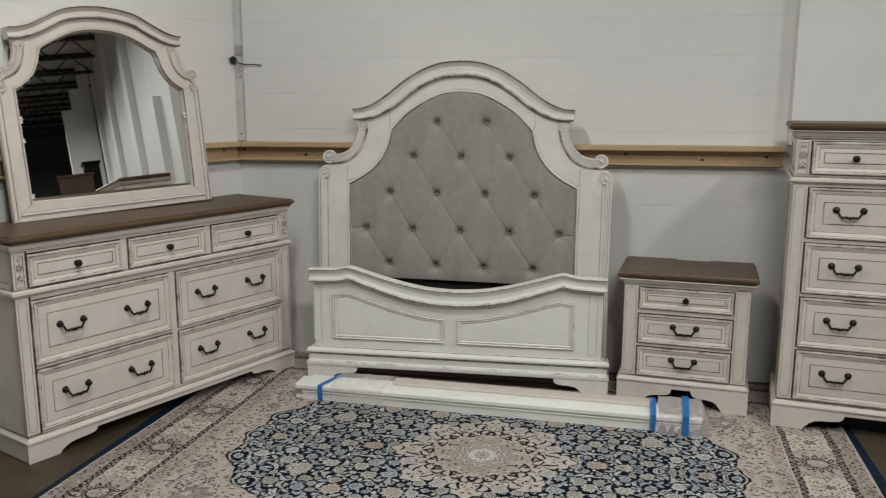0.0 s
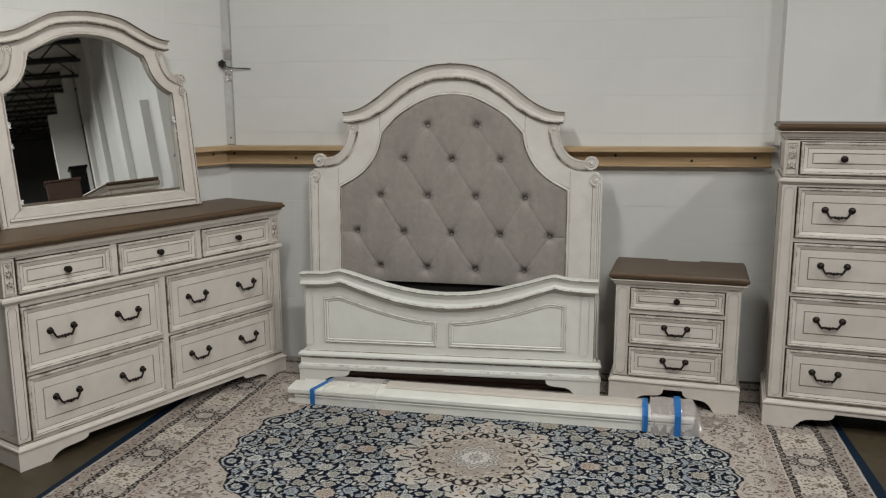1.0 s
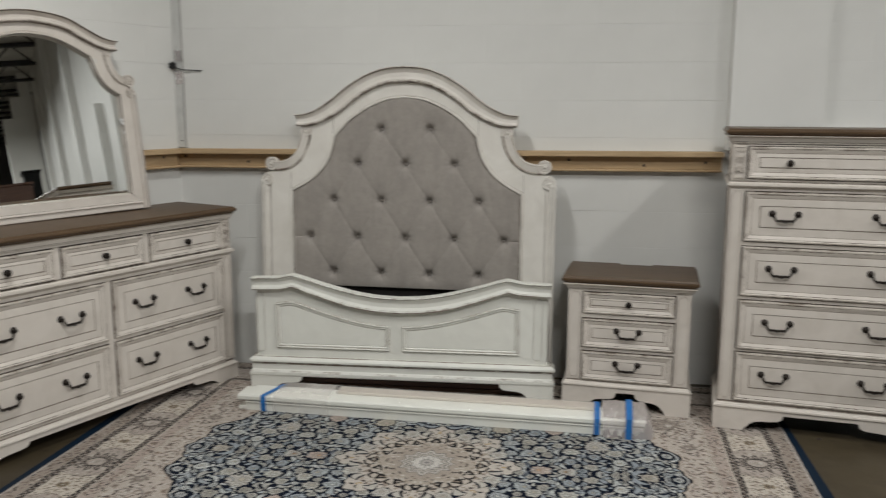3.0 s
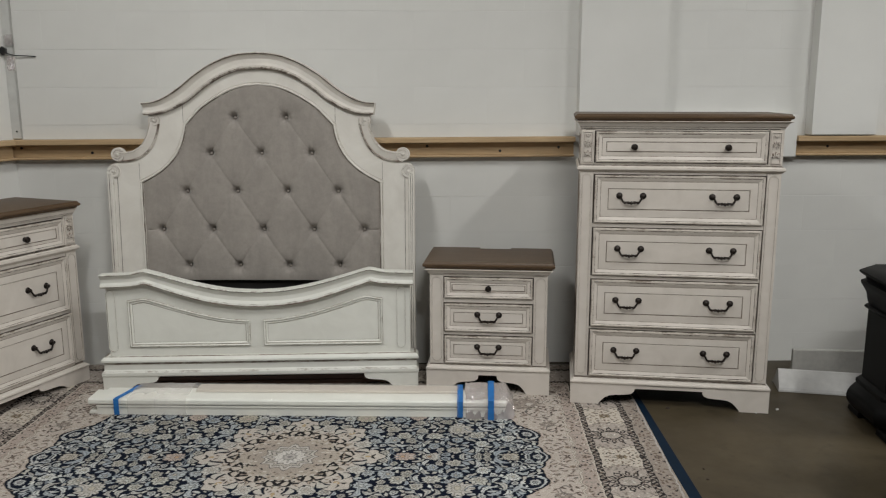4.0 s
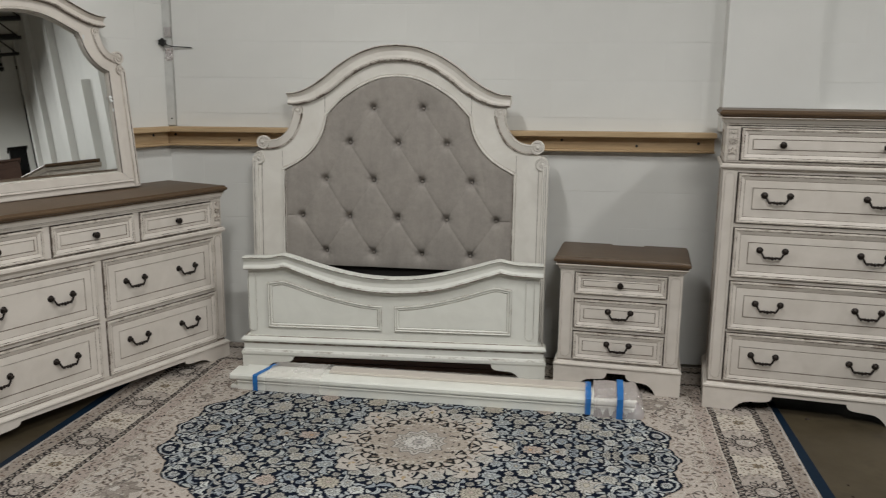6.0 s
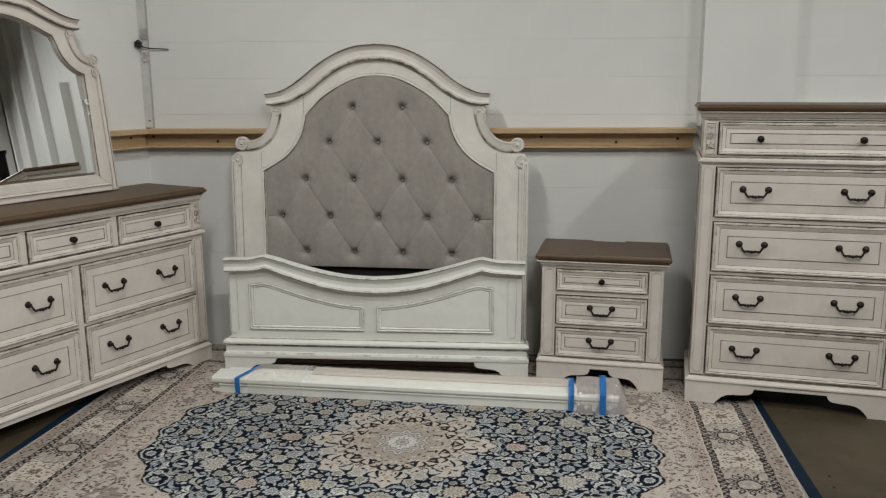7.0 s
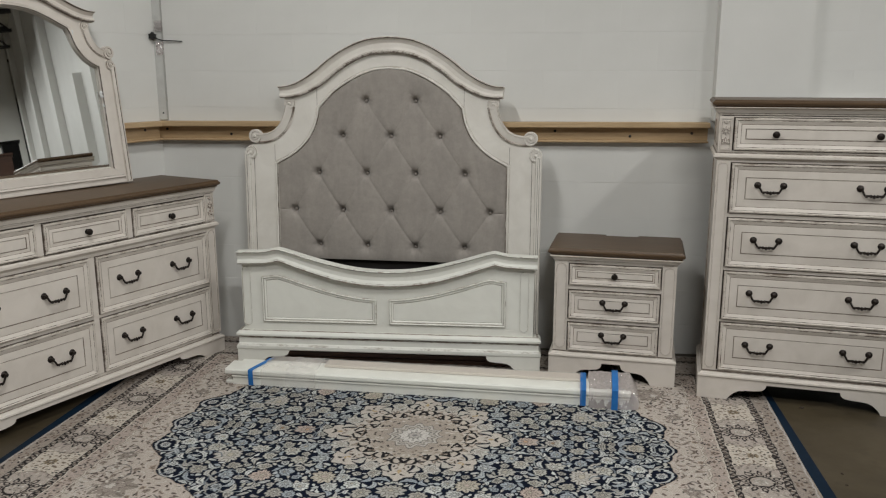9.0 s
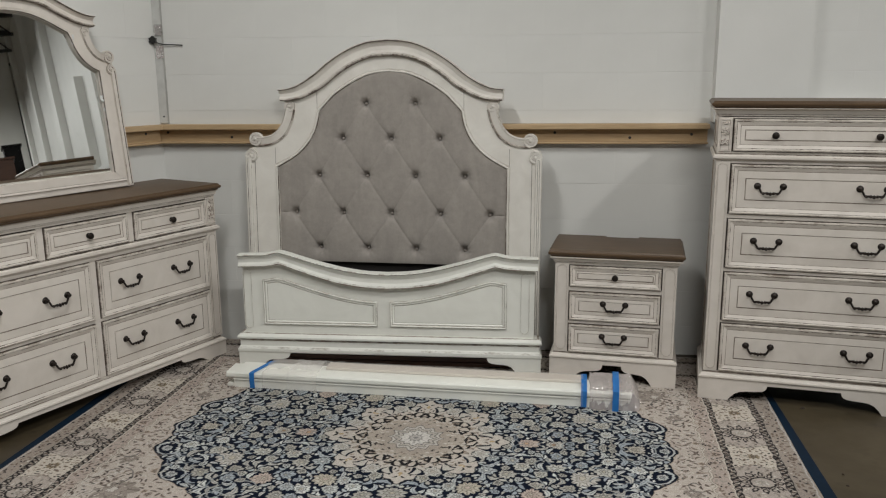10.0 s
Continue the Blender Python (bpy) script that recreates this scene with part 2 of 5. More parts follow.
def sweep(bm, path, profile, mats=None, closed=False, scale=None):
    """A moulding along a path in u and z: profile rows of (offset to the path's left, y)."""
    n, rings = len(path), []
    for i, p in enumerate(path):
        a = Vector(path[i - 1]) if i or closed else None
        c = Vector(path[(i + 1) % n]) if i < n - 1 or closed else None
        p = Vector(p)
        e = (p - a).normalized() if a else (c - p).normalized()
        f = (c - p).normalized() if c else e
        m = Vector((-e.y, e.x)) + Vector((-f.y, f.x))
        m = m / max(m.length_squared, 0.8) * 2
        k = scale[i] if scale else 1.0
        rings.append([(p.x + m.x * o * k, y, p.y + m.y * o * k) for o, y in profile])
    vs = [[bm.verts.new(q) for q in r] for r in rings]
    np_ = len(profile)
    for i in range(n if closed else n - 1):
        r, s = vs[i], vs[(i + 1) % n]
        for k in range(np_):
            f = bm.faces.new((r[k], s[k], s[(k + 1) % np_], r[(k + 1) % np_]))
            f.material_index = mats[k] if mats else 0
    if not closed:
        bm.faces.new(vs[0])
        bm.faces.new(vs[-1])


def smooth_path(pts, n=8):
    """A Catmull-Rom curve through the points."""
    q = [2 * Vector(pts[0]) - Vector(pts[1])] + [Vector(p) for p in pts] + [2 * Vector(pts[-1]) - Vector(pts[-2])]
    out = []
    for i in range(1, len(q) - 2):
        for k in range(n):
            t = k / n
            a, b, c, d = q[i - 1 : i + 3]
            out.append(tuple(0.5 * (2 * b + (c - a) * t + (2 * a - 5 * b + 4 * c - d) * t * t + (3 * b - a - 3 * c + d) * t**3)))
    return out + [tuple(pts[-1])]


def bezier(a, b, c, n):
    return [tuple((1 - t) ** 2 * Vector(a) + 2 * t * (1 - t) * Vector(b) + t * t * Vector(c)) for t in [k / n for k in range(n + 1)]]


def lathe(bm, profile, centre, axis="y", n=12, mat=0):
    """A turned shape: profile rows of (radius, distance along the axis)."""
    cx, cy, cz = centre
    rings = []
    for r, d in profile:
        ring = []
        for k in range(n):
            a = 2 * math.pi * k / n
            c, s = r * math.cos(a), r * math.sin(a)
            ring.append((cx + c, cy + d, cz + s) if axis == "y" else (cx + c, cy + s, cz + d))
        rings.append(ring)
    loft(bm, rings, [mat] * (len(rings) - 1), capmat=mat)


def tube(bm, path, radii, n=6, mat=0):
    """A round bar along points in space, with a radius for each point."""
    rings = []
    for i, p in enumerate(path):
        d = (Vector(path[min(i + 1, len(path) - 1)]) - Vector(path[max(i - 1, 0)])).normalized()
        s = d.cross(Vector((0, 1, 0.013))).normalized()
        t = d.cross(s)
        r = radii[i] if isinstance(radii, (list, tuple)) else radii
        rings.append([tuple(Vector(p) + r * (math.cos(a) * s + math.sin(a) * t)) for a in [2 * math.pi * k / n for k in range(n)]])
    loft(bm, rings, [mat] * (len(rings) - 1), capmat=mat)


def volute(bm, cu, cz, r, y, side, start=0.0, mat=0, line=4):
    """A carved scroll: a round boss with a raised spiral."""
    lathe(bm, [(r, 0.03), (r, 0.002), (r * 0.93, -0.004), (r * 0.6, -0.002), (r * 0.3, -0.004)], (cu, y, cz), n=18, mat=mat)
    pts, turns = [], 1.7
    for k in range(30):
        f = k / 29
        a, q = start + side * f * turns * 2 * math.pi, r * (0.97 - 0.78 * f)
        pts.append((cu + q * math.cos(a), cz + q * math.sin(a)))
    w = r * 0.11
    sweep(bm, pts, [(-w, y - 0.001), (-w * 0.6, y - 0.007), (w * 0.6, y - 0.007), (w, y - 0.001)], [line, mat, line, mat])
    lathe(bm, [(r * 0.24, 0.0), (r * 0.24, -0.008), (r * 0.12, -0.013)], (cu, y, cz), n=10, mat=mat)


def stadium(x0, x1, z0, z1, n=6, round_bottom=True):
    """An upright slot with round ends, anticlockwise."""
    r, c = (x1 - x0) / 2, (x0 + x1) / 2
    pts = [(c + r * math.cos(a), z1 - r + r * math.sin(a)) for a in [math.pi * k / n for k in range(n + 1)]]
    if round_bottom:
        pts += [(c + r * math.cos(a), z0 + r + r * math.sin(a)) for a in [math.pi + math.pi * k / n for k in range(n + 1)]]
    else:
        pts += [(x0, z0), (x1, z0)]
    return pts


# ---- setting ----
CORNER, LEFT_TURN, WALL_Y, WALL_TOP, WALL_END = (-2.18, 4.74), 66.4, 4.74, 5.0, 13.0
COURSE, COURSE_FOOT, BLOCK_LONG = 0.2045, 0.174, 0.4064

floor = tagged(link("floor", boxed(-9, 20, -9, 12, -0.15, 0, 0.001), CONCRETE), "sealed grey-brown concrete floor with stains", "floor", kind="structure")

# The wall's core stands behind its blocks.
wall_back = tagged(link("wall_back", boxed(CORNER[0] - 0.3, WALL_END, WALL_Y + 0.004, WALL_Y + 0.25, 0, WALL_TOP, 0.001), BLOCK), "white painted concrete block wall", "wall", kind="structure")
wall_left = tagged(link("wall_left", boxed(-3.2, 0.02, 0.004, 0.25, 0, WALL_TOP, 0.001), BLOCK), "white painted concrete block wall beside the dresser", "wall", kind="structure")
wall_left.matrix_world = pose(*CORNER, 0, 0, 0, LEFT_TURN)
far_x = CORNER[0] - 3.2 * math.cos(radians(LEFT_TURN))
far_y = CORNER[1] - 3.2 * math.sin(radians(LEFT_TURN))
# Outer walls added out of direct view, in one dark grey.
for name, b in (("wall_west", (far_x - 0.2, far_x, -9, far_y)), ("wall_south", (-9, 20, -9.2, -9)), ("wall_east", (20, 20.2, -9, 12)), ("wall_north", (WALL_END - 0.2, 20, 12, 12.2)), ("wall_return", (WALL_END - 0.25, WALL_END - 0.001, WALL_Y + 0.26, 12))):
    tagged(link(name, boxed(*b, 0, WALL_TOP, 0.001), GREYWALL), "dark grey wall added to close the room", "wall", kind="structure")


def roof():
    """Dark metal deck on open steel joists."""
    bm = bmesh.new()
    slab(bm, -9, 20, -9, 12.2, WALL_TOP, WALL_TOP + 0.15, 0.001)
    for k in range(17):
        x = -2.4 + k * 1.35
        for z in (WALL_TOP - 0.06, WALL_TOP - 0.42):
            slab(bm, x - 0.04, x + 0.04, -9, 4.7, z, z + 0.05, 0.001, 1)
        for j in range(19):
            y = -9 + j * 0.72
            for s in (0, 1):
                y0, y1 = y + s * 0.36, y + s * 0.36 + 0.36
                za, zb = (WALL_TOP - 0.4, WALL_TOP - 0.04) if s == 0 else (WALL_TOP - 0.04, WALL_TOP - 0.4)
                tube(bm, [(x, y0, za), (x, y1, zb)], 0.014, 4, 1)
    return bm


tagged(link("ceiling", roof(), [DECK, DARKSTEEL]), "dark metal roof deck on open steel joists", "ceiling", kind="structure")

# Pilasters stand proud of the back wall at even steps.
PILASTERS = [(0.965, 0.47, WALL_TOP), (2.265, 0.36, 2.42)] + [(4.7 + 3.3 * k, 0.45, WALL_TOP) for k in range(3)]
for x, w, top in PILASTERS:
    bm = bmesh.new()
    slab(bm, x, x + w, WALL_Y - 0.085, WALL_Y + 0.003, 1.337, top, 0.006)
    tagged(link("pilaster", bm, BLOCK), "white painted wall pilaster above the timber rail", "pilaster", "pilasters of the back wall", "structure")

# Far along, the wall steps inwards.
for k, (y, z) in enumerate(((4.03, 4.06), (4.24, 4.5), (4.44, WALL_TOP))):
    tagged(link("wall_step", boxed(12.2 + 0.003 * k, 12.75 - 0.003 * k, y, WALL_Y - 0.09, 0.0 if k == 0 else (4.061, 4.501)[k - 1], z, 0.004), BLOCK), "white painted step in the far block wall", "wall", kind="structure")

# ---- things ----
RAIL_TOP = 1.3215


def rail(m, length, label, z=RAIL_TOP, nails=(), deep=0.080):
    """A timber ledger: a ledge on top of an upright board with a small lip at its foot."""
    ob = thing("wall_rail", m, label, "timber rail", "timber rails of the walls")
    part("ledge", boxed(0, length, -deep, 0, z - 0.030, z, 0.004), PINE, ob)
    part("back_board", boxed(0, length, -0.022, 0, z - 0.100, z - 0.032, 0.003), PINE, ob)
    part("lip", boxed(0, length, -0.050, 0, z - 0.112, z - 0.099, 0.004), PINE, ob)
    for x, dz in nails:
        bm = bmesh.new()
        lathe(bm, [(0.008, 0.004), (0.008, -0.002), (0.004, -0.003)], (x, -0.022, z - dz), n=8)
        part("knot", bm, BLACKPLASTIC, ob)
    return ob


rail(pose(CORNER[0], WALL_Y, 0, 0, -0.2, 0), 0.955 - CORNER[0], "raw pine timber rail fixed along the block wall", nails=((0.05, 0.047), (0.44, 0.075), (1.3, 0.05), (2.31, 0.05), (2.72, 0.078), (3.05, 0.06)))
rail(pose(2.20, WALL_Y, 0), 4.8, "raw pine timber rail fixed along the block wall behind the chest", RAIL_TOP + 0.012, nails=((0.19, 0.06), (0.64, 0.05)))
rail(pose(*CORNER, 0, 0, 0, LEFT_TURN) @ pose(-3.0, 0, 0), 2.965, "raw pine timber rail fixed behind the mirror", nails=((2.86, 0.047), (1.1, 0.06)), deep=0.070)

tagged(link("white_board", boxed(1.46, 2.195, WALL_Y - 0.06, WALL_Y - 0.001, 1.215, 1.450, 0.004), BLOCK), "short white painted board where the rail ends behind the chest", "board")

# The metal cover in the corner, with a black knob on a rod and scraps of film.
corner_cover = thing("corner_cover", pose(CORNER[0] - 0.012, WALL_Y, 0), "white metal cover strip running up the wall corner", "cover strip")
part("strip", boxed(0.008, 0.056, -0.012, -0.001, RAIL_TOP + 0.004, WALL_TOP - 0.01, 0.003), CHANNEL, corner_cover)
part("edge_seam", boxed(0.058, 0.0615, -0.009, -0.001, RAIL_TOP + 0.004, WALL_TOP - 0.01, 0.001), plain("seam_grey", (0.46, 0.45, 0.43), 0.6), corner_cover)
bm = bmesh.new()
lathe(bm, [(0.005, 0), (0.005, -0.003), (0.003, -0.004)], (0.036, -0.012, RAIL_TOP + 0.045), n=8)
part("screw", bm, BLACKPLASTIC, corner_cover)

rod_hook = thing("rod_hook", pose(CORNER[0], WALL_Y, 1.79), "black star knob with a thin dark rod taped at the corner", "knob")
bm = bmesh.new()
star = [(0.024 * (1 if k % 2 else 0.72) * math.cos(math.pi * k / 6), 0.024 * (1 if k % 2 else 0.72) * math.sin(math.pi * k / 6)) for k in range(12)]
loft(bm, [[(0.004 + u, -0.045 + y, 0.012 + z) for u, z in star] for y in (0.014, -0.006)], [0])
part("knob", bm, BLACKPLASTIC, rod_hook)
bm = bmesh.new()
tube(bm, [(0.008, -0.040, 0.004), (0.04, -0.026, -0.008), (0.06, -0.018, -0.012), (0.12, -0.012, -0.014), (0.166, -0.010, -0.017)], 0.0032, 6)
part("rod", bm, BLACKPLASTIC, rod_hook)


def crumple(w, h, seed, n=7):
    """A scrap of crinkled film."""
    rnd, bm = random.Random(seed), bmesh.new()
    g = [[bm.verts.new((-w / 2 + w * i / n + rnd.uniform(-0.004, 0.004), rnd.uniform(-0.012, 0.0), -h / 2 + h * j / n)) for i in range(n + 1)] for j in range(n + 1)]
    for j in range(n):
        for i in range(n):
            bm.faces.new((g[j][i], g[j][i + 1], g[j + 1][i + 1], g[j + 1][i]))
    return bm


for dz, h in ((0.070, 0.06), (-0.055, 0.075)):
    scrap = link("film_scrap", crumple(0.045, h, int(dz * 1000) + 200), BUBBLE)
    scrap.matrix_world = pose(CORNER[0] + 0.032, WALL_Y - 0.016, 1.79 + dz)
    tagged(scrap, "crinkled scrap of clear film on the corner cover", "film scrap", "film scraps")


# ---- bedroom furniture ----
def drawer_front(x0, x1, z0, z1, groove, y=0.0):
    """A drawer front with a rubbed lip, a cove and a scored inner panel."""
    bm = bmesh.new()
    outline = [(x0, z0), (x1, z0), (x1, z1), (x0, z1)]
    rows = [(0, y + 0.02), (0, y - 0.004), (0.002, y - 0.007), (0.008, y - 0.008), (0.0105, y - 0.005), (0.0145, y - 0.005), (0.0285, y + 0.0005), (0.0315, y + 0.0012),
            (groove, y), (groove + 0.0010, y + 0.004), (groove + 0.0040, y + 0.004), (groove + 0.005, y)]
    # The first band darkens the drawer's outer sides, as shade in the gap.
    nested(bm, outline, rows, [2, 3, 1, 0, 3, 0, 4, 0, 4, 4, 0])
    return bm


def knob_mesh(u, y, z):
    bm = bmesh.new()
    lathe(bm, [(0.013, 0.004), (0.013, -0.002), (0.006, -0.004), (0.006, -0.012), (0.014, -0.016), (0.0165, -0.022), (0.0135, -0.028), (0.005, -0.031)], (u, y, z), n=14)
    return bm


def pull_mesh(u, y, z, half=0.0565, drop=0.032):
    """A bail pull: two round posts and a hanging bail with a beaded middle."""
    bm = bmesh.new()
    for s in (-1, 1):
        lathe(bm, [(0.0155, 0.004), (0.0165, -0.002), (0.012, -0.006), (0.007, -0.008), (0.007, -0.018), (0.0095, -0.021), (0.005, -0.024)], (u + s * half, y, z), n=12)
    path, radii = [], []
    for k in range(33):
        f = -1 + 2 * k / 32
        a = abs(f)
        dz = -drop * float(np.interp(a, (0.0, 0.22, 0.42, 0.58, 0.70, 0.82, 0.92, 1.0), (1.02, 0.98, 0.92, 1.0, 0.94, 0.66, 0.30, 0.0)))
        inward = float(np.interp(a, (0.0, 0.58, 0.70, 0.82, 0.92, 1.0), (0.0, 0.55, 0.66, 0.76, 0.86, 0.98)))
        path.append((u + math.copysign(inward, f) * half, y - 0.018 - 0.006 * (1 - a * a), z + dz))
        radii.append(0.0050 + 0.0054 * max(0, 1 - a / 0.12) + 0.0040 * max(0, 1 - abs(a - 0.26) / 0.09) + 0.0030 * max(0, 1 - abs(a - 0.58) / 0.09))
    tube(bm, path, radii, 7)
    return bm


def leaf_block(x0, x1, z0, z1, y):
    """A block carved with a stack of leaves."""
    bm = bmesh.new()
    nested(bm, [(x0, z0), (x1, z0), (x1, z1), (x0, z1)], [(0, y + 0.02), (0, y - 0.003), (0.002, y - 0.005), (0.005, y - 0.005), (0.007, y - 0.001)], [0, 1, 0, 4])
    c, w = (x0 + x1) / 2, (x1 - x0)
    # A flower of eight petals over a fan of long leaves, with a bud at the top
    petals = [(0.60 + 0.085 * math.cos(k * math.pi / 4), k * math.pi / 4, 0.62, math.sin(k * math.pi / 4) * 0.26) for k in range(8)]
    fan = [(0.20 + 0.10 * math.cos(q), q, 1.25 - 0.25 * abs(q), math.sin(q) * 0.26) for q in (-1.3, -0.7, 0.0, 0.7, 1.3)]
    bud = [(0.86, q, 0.75, math.sin(q) * 0.16) for q in (-0.9, 0.0, 0.9)]
    for f, lean, s, side in petals + fan + bud:
        zc, uc = z0 + (z1 - z0) * f, c + w * side
        L, W = w * 0.27 * s, w * 0.105 * s
        ca, sa = math.cos(lean), math.sin(lean)
        ring = []
        for k in range(10):
            a = 2 * math.pi * k / 10
            p, q = W * math.cos(a), L * math.sin(a) * 0.9
            ring.append((uc + p * ca + q * sa, zc - p * sa + q * ca))
        top = [(uc + (u - uc) * 0.45, zc + (z - zc) * 0.6) for u, z in ring]
        loft(bm, [[(u, y - 0.001, z) for u, z in ring], [(u, y - 0.010, z) for u, z in top]], [4], (False, True))
    return bm


def foot_outline(half, reach, top, rise):
    """The right bracket foot's outline, from its outer edge to the ogee that runs into the apron."""
    k, inner = rise / 0.092, half - reach
    pts = [(half, 0.0), (half, top), (inner, top), (inner, rise)]
    return pts + [(inner + reach * f, max(0.0, rise - d * k)) for f, d in ((0.010, 0.012), (0.035, 0.021), (0.075, 0.0265), (0.16, 0.030), (0.30, 0.0325), (0.39, 0.037), (0.46, 0.048), (0.52, 0.066), (0.56, 0.082), (0.575, 0.092))]


def mirrored(pts):
    return [(-u, z) for u, z in reversed(pts)]


def base_parts(ob, half, depth, top, reach, rise, y0):
    """Base moulding, two front bracket feet, an apron between them and side brackets."""
    bm = bmesh.new()
    loft(bm, [rect(-half - o, half + o, y0 - o, depth, z) for o, z in ((-0.004, top - 0.0115), (0.0035, top - 0.010), (0.005, top - 0.006), (0.004, top + 0.001), (-0.003, top + 0.004), (-0.006, top + 0.009), (-0.014, top + 0.014), (-0.02, top + 0.022), (-0.03, top + 0.022))], [2, 1, 0, 0, 0, 0, 4, 0])
    part("base_moulding", bm, CABINET, ob)
    outline = foot_outline(half, reach, top - 0.012, rise)
    ccw = list(reversed(outline))
    for pts in (ccw, mirrored(ccw)):
        bm = bmesh.new()
        extrude(bm, pts, y0, y0 + 0.022, 0.0025, 0, 1)
        s = 1 if pts is ccw else -1
        lo, hi = sorted((s * half, s * (half - 0.02)))
        slab(bm, lo, hi, y0 + 0.0225, depth - 0.004, 0, top - 0.012, 0.002)
        part("bracket_foot", bm, CABINET, ob)
    bm = bmesh.new()
    slab(bm, -half + reach + 0.0005, half - reach - 0.0005, y0 + 0.001, y0 + 0.022, rise, top - 0.012, 0.002, 0, 1)
    part("apron", bm, CABINET, ob)


def post_parts(ob, x0, x1, z0, z1, y, flute=True):
    bm = bmesh.new()
    nested(bm, [(x0, z0), (x1, z0), (x1, z1), (x0, z1)], [(0, y + 0.025), (0, y), (0.0015, y - 0.002)], [0, 1])
    post = part("post", bm, CABINET, ob)
    if flute:
        bm = bmesh.new()
        sweep(bm, stadium(x0 + 0.011, x1 - 0.011, z0 + 0.012, z1 - 0.010),
              [(-0.0022, y - 0.0015), (-0.0012, y - 0.005), (0.0012, y - 0.005), (0.0022, y - 0.0015)], [4, 0, 4, 0], closed=True)
        part("flute", bm, CABINET, post)


def case_top(ob, half, depth, z0, z1, notch=None, front=0.0):
    """A stained top with a moulded edge; notch: a cable cut-out in its back edge."""
    bm = bmesh.new()
    t = z1 - z0
    prof = ((-0.016, z0), (-0.010, z0 + t * 0.22), (-0.003, z0 + t * 0.30), (0, z0 + t * 0.45), (0, z0 + t * 0.62), (-0.004, z0 + t * 0.74), (-0.006, z0 + t * 0.76), (-0.010, z1 - 0.001), (-0.013, z1))
    rings = []
    for o, z in prof:
        x, y = half + o, front - o
        back = [(x, depth, z), (-x, depth, z)]
        if notch:
            back = [(x, depth, z), (notch[1], depth, z), (notch[1], depth - 0.030, z), (notch[0], depth - 0.030, z), (notch[0], depth, z), (-x, depth, z)]
        rings.append([(-x, y, z), (x, y, z)] + back)
    loft(bm, rings)
    return part("top", bm, TOPWOOD, ob, "brown stained wooden top")


def cornice(ob, half, depth, z0, z1, out):
    bm = bmesh.new()
    h = z1 - z0
    stack(bm, half, depth, [(0.0, z0), (0.003, z0 + 0.002), (0.003, z0 + h * 0.22), (0.007, z0 + h * 0.28), (out * 0.55, z0 + h * 0.75), (out * 0.9, z0 + h * 0.9), (out, z1 - 0.002), (out - 0.002, z1)], [0, 1, 2, 0, 0, 1, 1])
    for v in bm.verts:
        v.co.y += 0.025
    part("cornice", bm, CABINET, ob)


def side_panels(ob, half, depth, z0, z1, y0, waist=None):
    """Framed case sides."""
    for s in (-1, 1):
        bm = bmesh.new()
        spans = [(z0, z1)] if not waist else [(z0, waist - 0.012), (waist + 0.012, z1)]
        for a, b in spans:
            outline = [(y0 + 0.001, a), (depth, a), (depth, b), (y0 + 0.001, b)]
            rows = [(0, 0.02), (0, 0), (0.030, 0.0), (0.033, 0.006), (0.036, 0.006)]
            rings = [[(s * (half - x), u, z) for u, z in (offset(outline, i) if i else outline)] for i, x in rows]
            loft(bm, rings, [0, 0, 4, 0], (False, True))
        part("side_panel", bm, CABINET, ob)


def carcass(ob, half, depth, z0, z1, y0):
    # The core is coloured almost black so the drawer gaps look shaded.
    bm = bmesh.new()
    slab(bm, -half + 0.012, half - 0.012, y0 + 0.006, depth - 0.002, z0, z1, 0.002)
    part("carcass", bm, GAP, ob, "unpainted case wood, darkened for the shade in the drawer gaps")


def frame_rails(ob, spans, half, y0):
    """Rails between the drawers."""
    for z0, z1 in spans:
        part("drawer_rail", boxed(-half, half, y0 + 0.0015, y0 + 0.02, z0, z1, 0.0012, 0, 1), CABINET, ob)


def drawer(ob, x0, x1, z0, z1, y0, groove, knobs=(), pulls=(), dz=0.0):
    d = part("drawer", drawer_front(x0 + 0.0012, x1 - 0.0012, z0 + 0.001, z1 - 0.001, groove, y0), CABINET, ob)
    zc = (z0 + z1) / 2 + dz
    for u in knobs:
        part("knob", knob_mesh(u, y0 + 0.002, zc), BRONZE, d, "dark bronze round knob", True)
    for u in pulls:
        part("pull", pull_mesh(u, y0 + 0.002, zc + 0.017), BRONZE, d, "dark bronze bail pull", True)
    return d


# Nightstand beside the bed
nightstand = thing("nightstand", pose(0.4384, 4.2005, 0.006, 0, 0, -6.81), "cream distressed three-drawer nightstand with brown wooden top", "nightstand")
case_top(nightstand, 0.341, 0.418, 0.672, 0.711, (-0.065, 0.108))
cornice(nightstand, 0.306, 0.41, 0.640, 0.671, 0.026)
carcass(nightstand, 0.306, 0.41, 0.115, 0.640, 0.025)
side_panels(nightstand, 0.306, 0.41, 0.157, 0.639, 0.025)
for s in (-1, 1):
    a, b = sorted((s * 0.234, s * 0.306))
    post_parts(nightstand, a, b, 0.157, 0.638, 0.025)
frame_rails(nightstand, ((0.630, 0.639), (0.491, 0.514), (0.316, 0.332), (0.153, 0.158)), 0.2335, 0.025)
drawer(nightstand, -0.230, 0.230, 0.516, 0.628, 0.022, 0.038, knobs=(0.0,))
drawer(nightstand, -0.230, 0.230, 0.335, 0.488, 0.022, 0.047, pulls=(0.0,))
drawer(nightstand, -0.230, 0.230, 0.160, 0.313, 0.022, 0.047, pulls=(0.0,))
base_parts(nightstand, 0.322, 0.415, 0.136, 0.272, 0.099, 0.012)

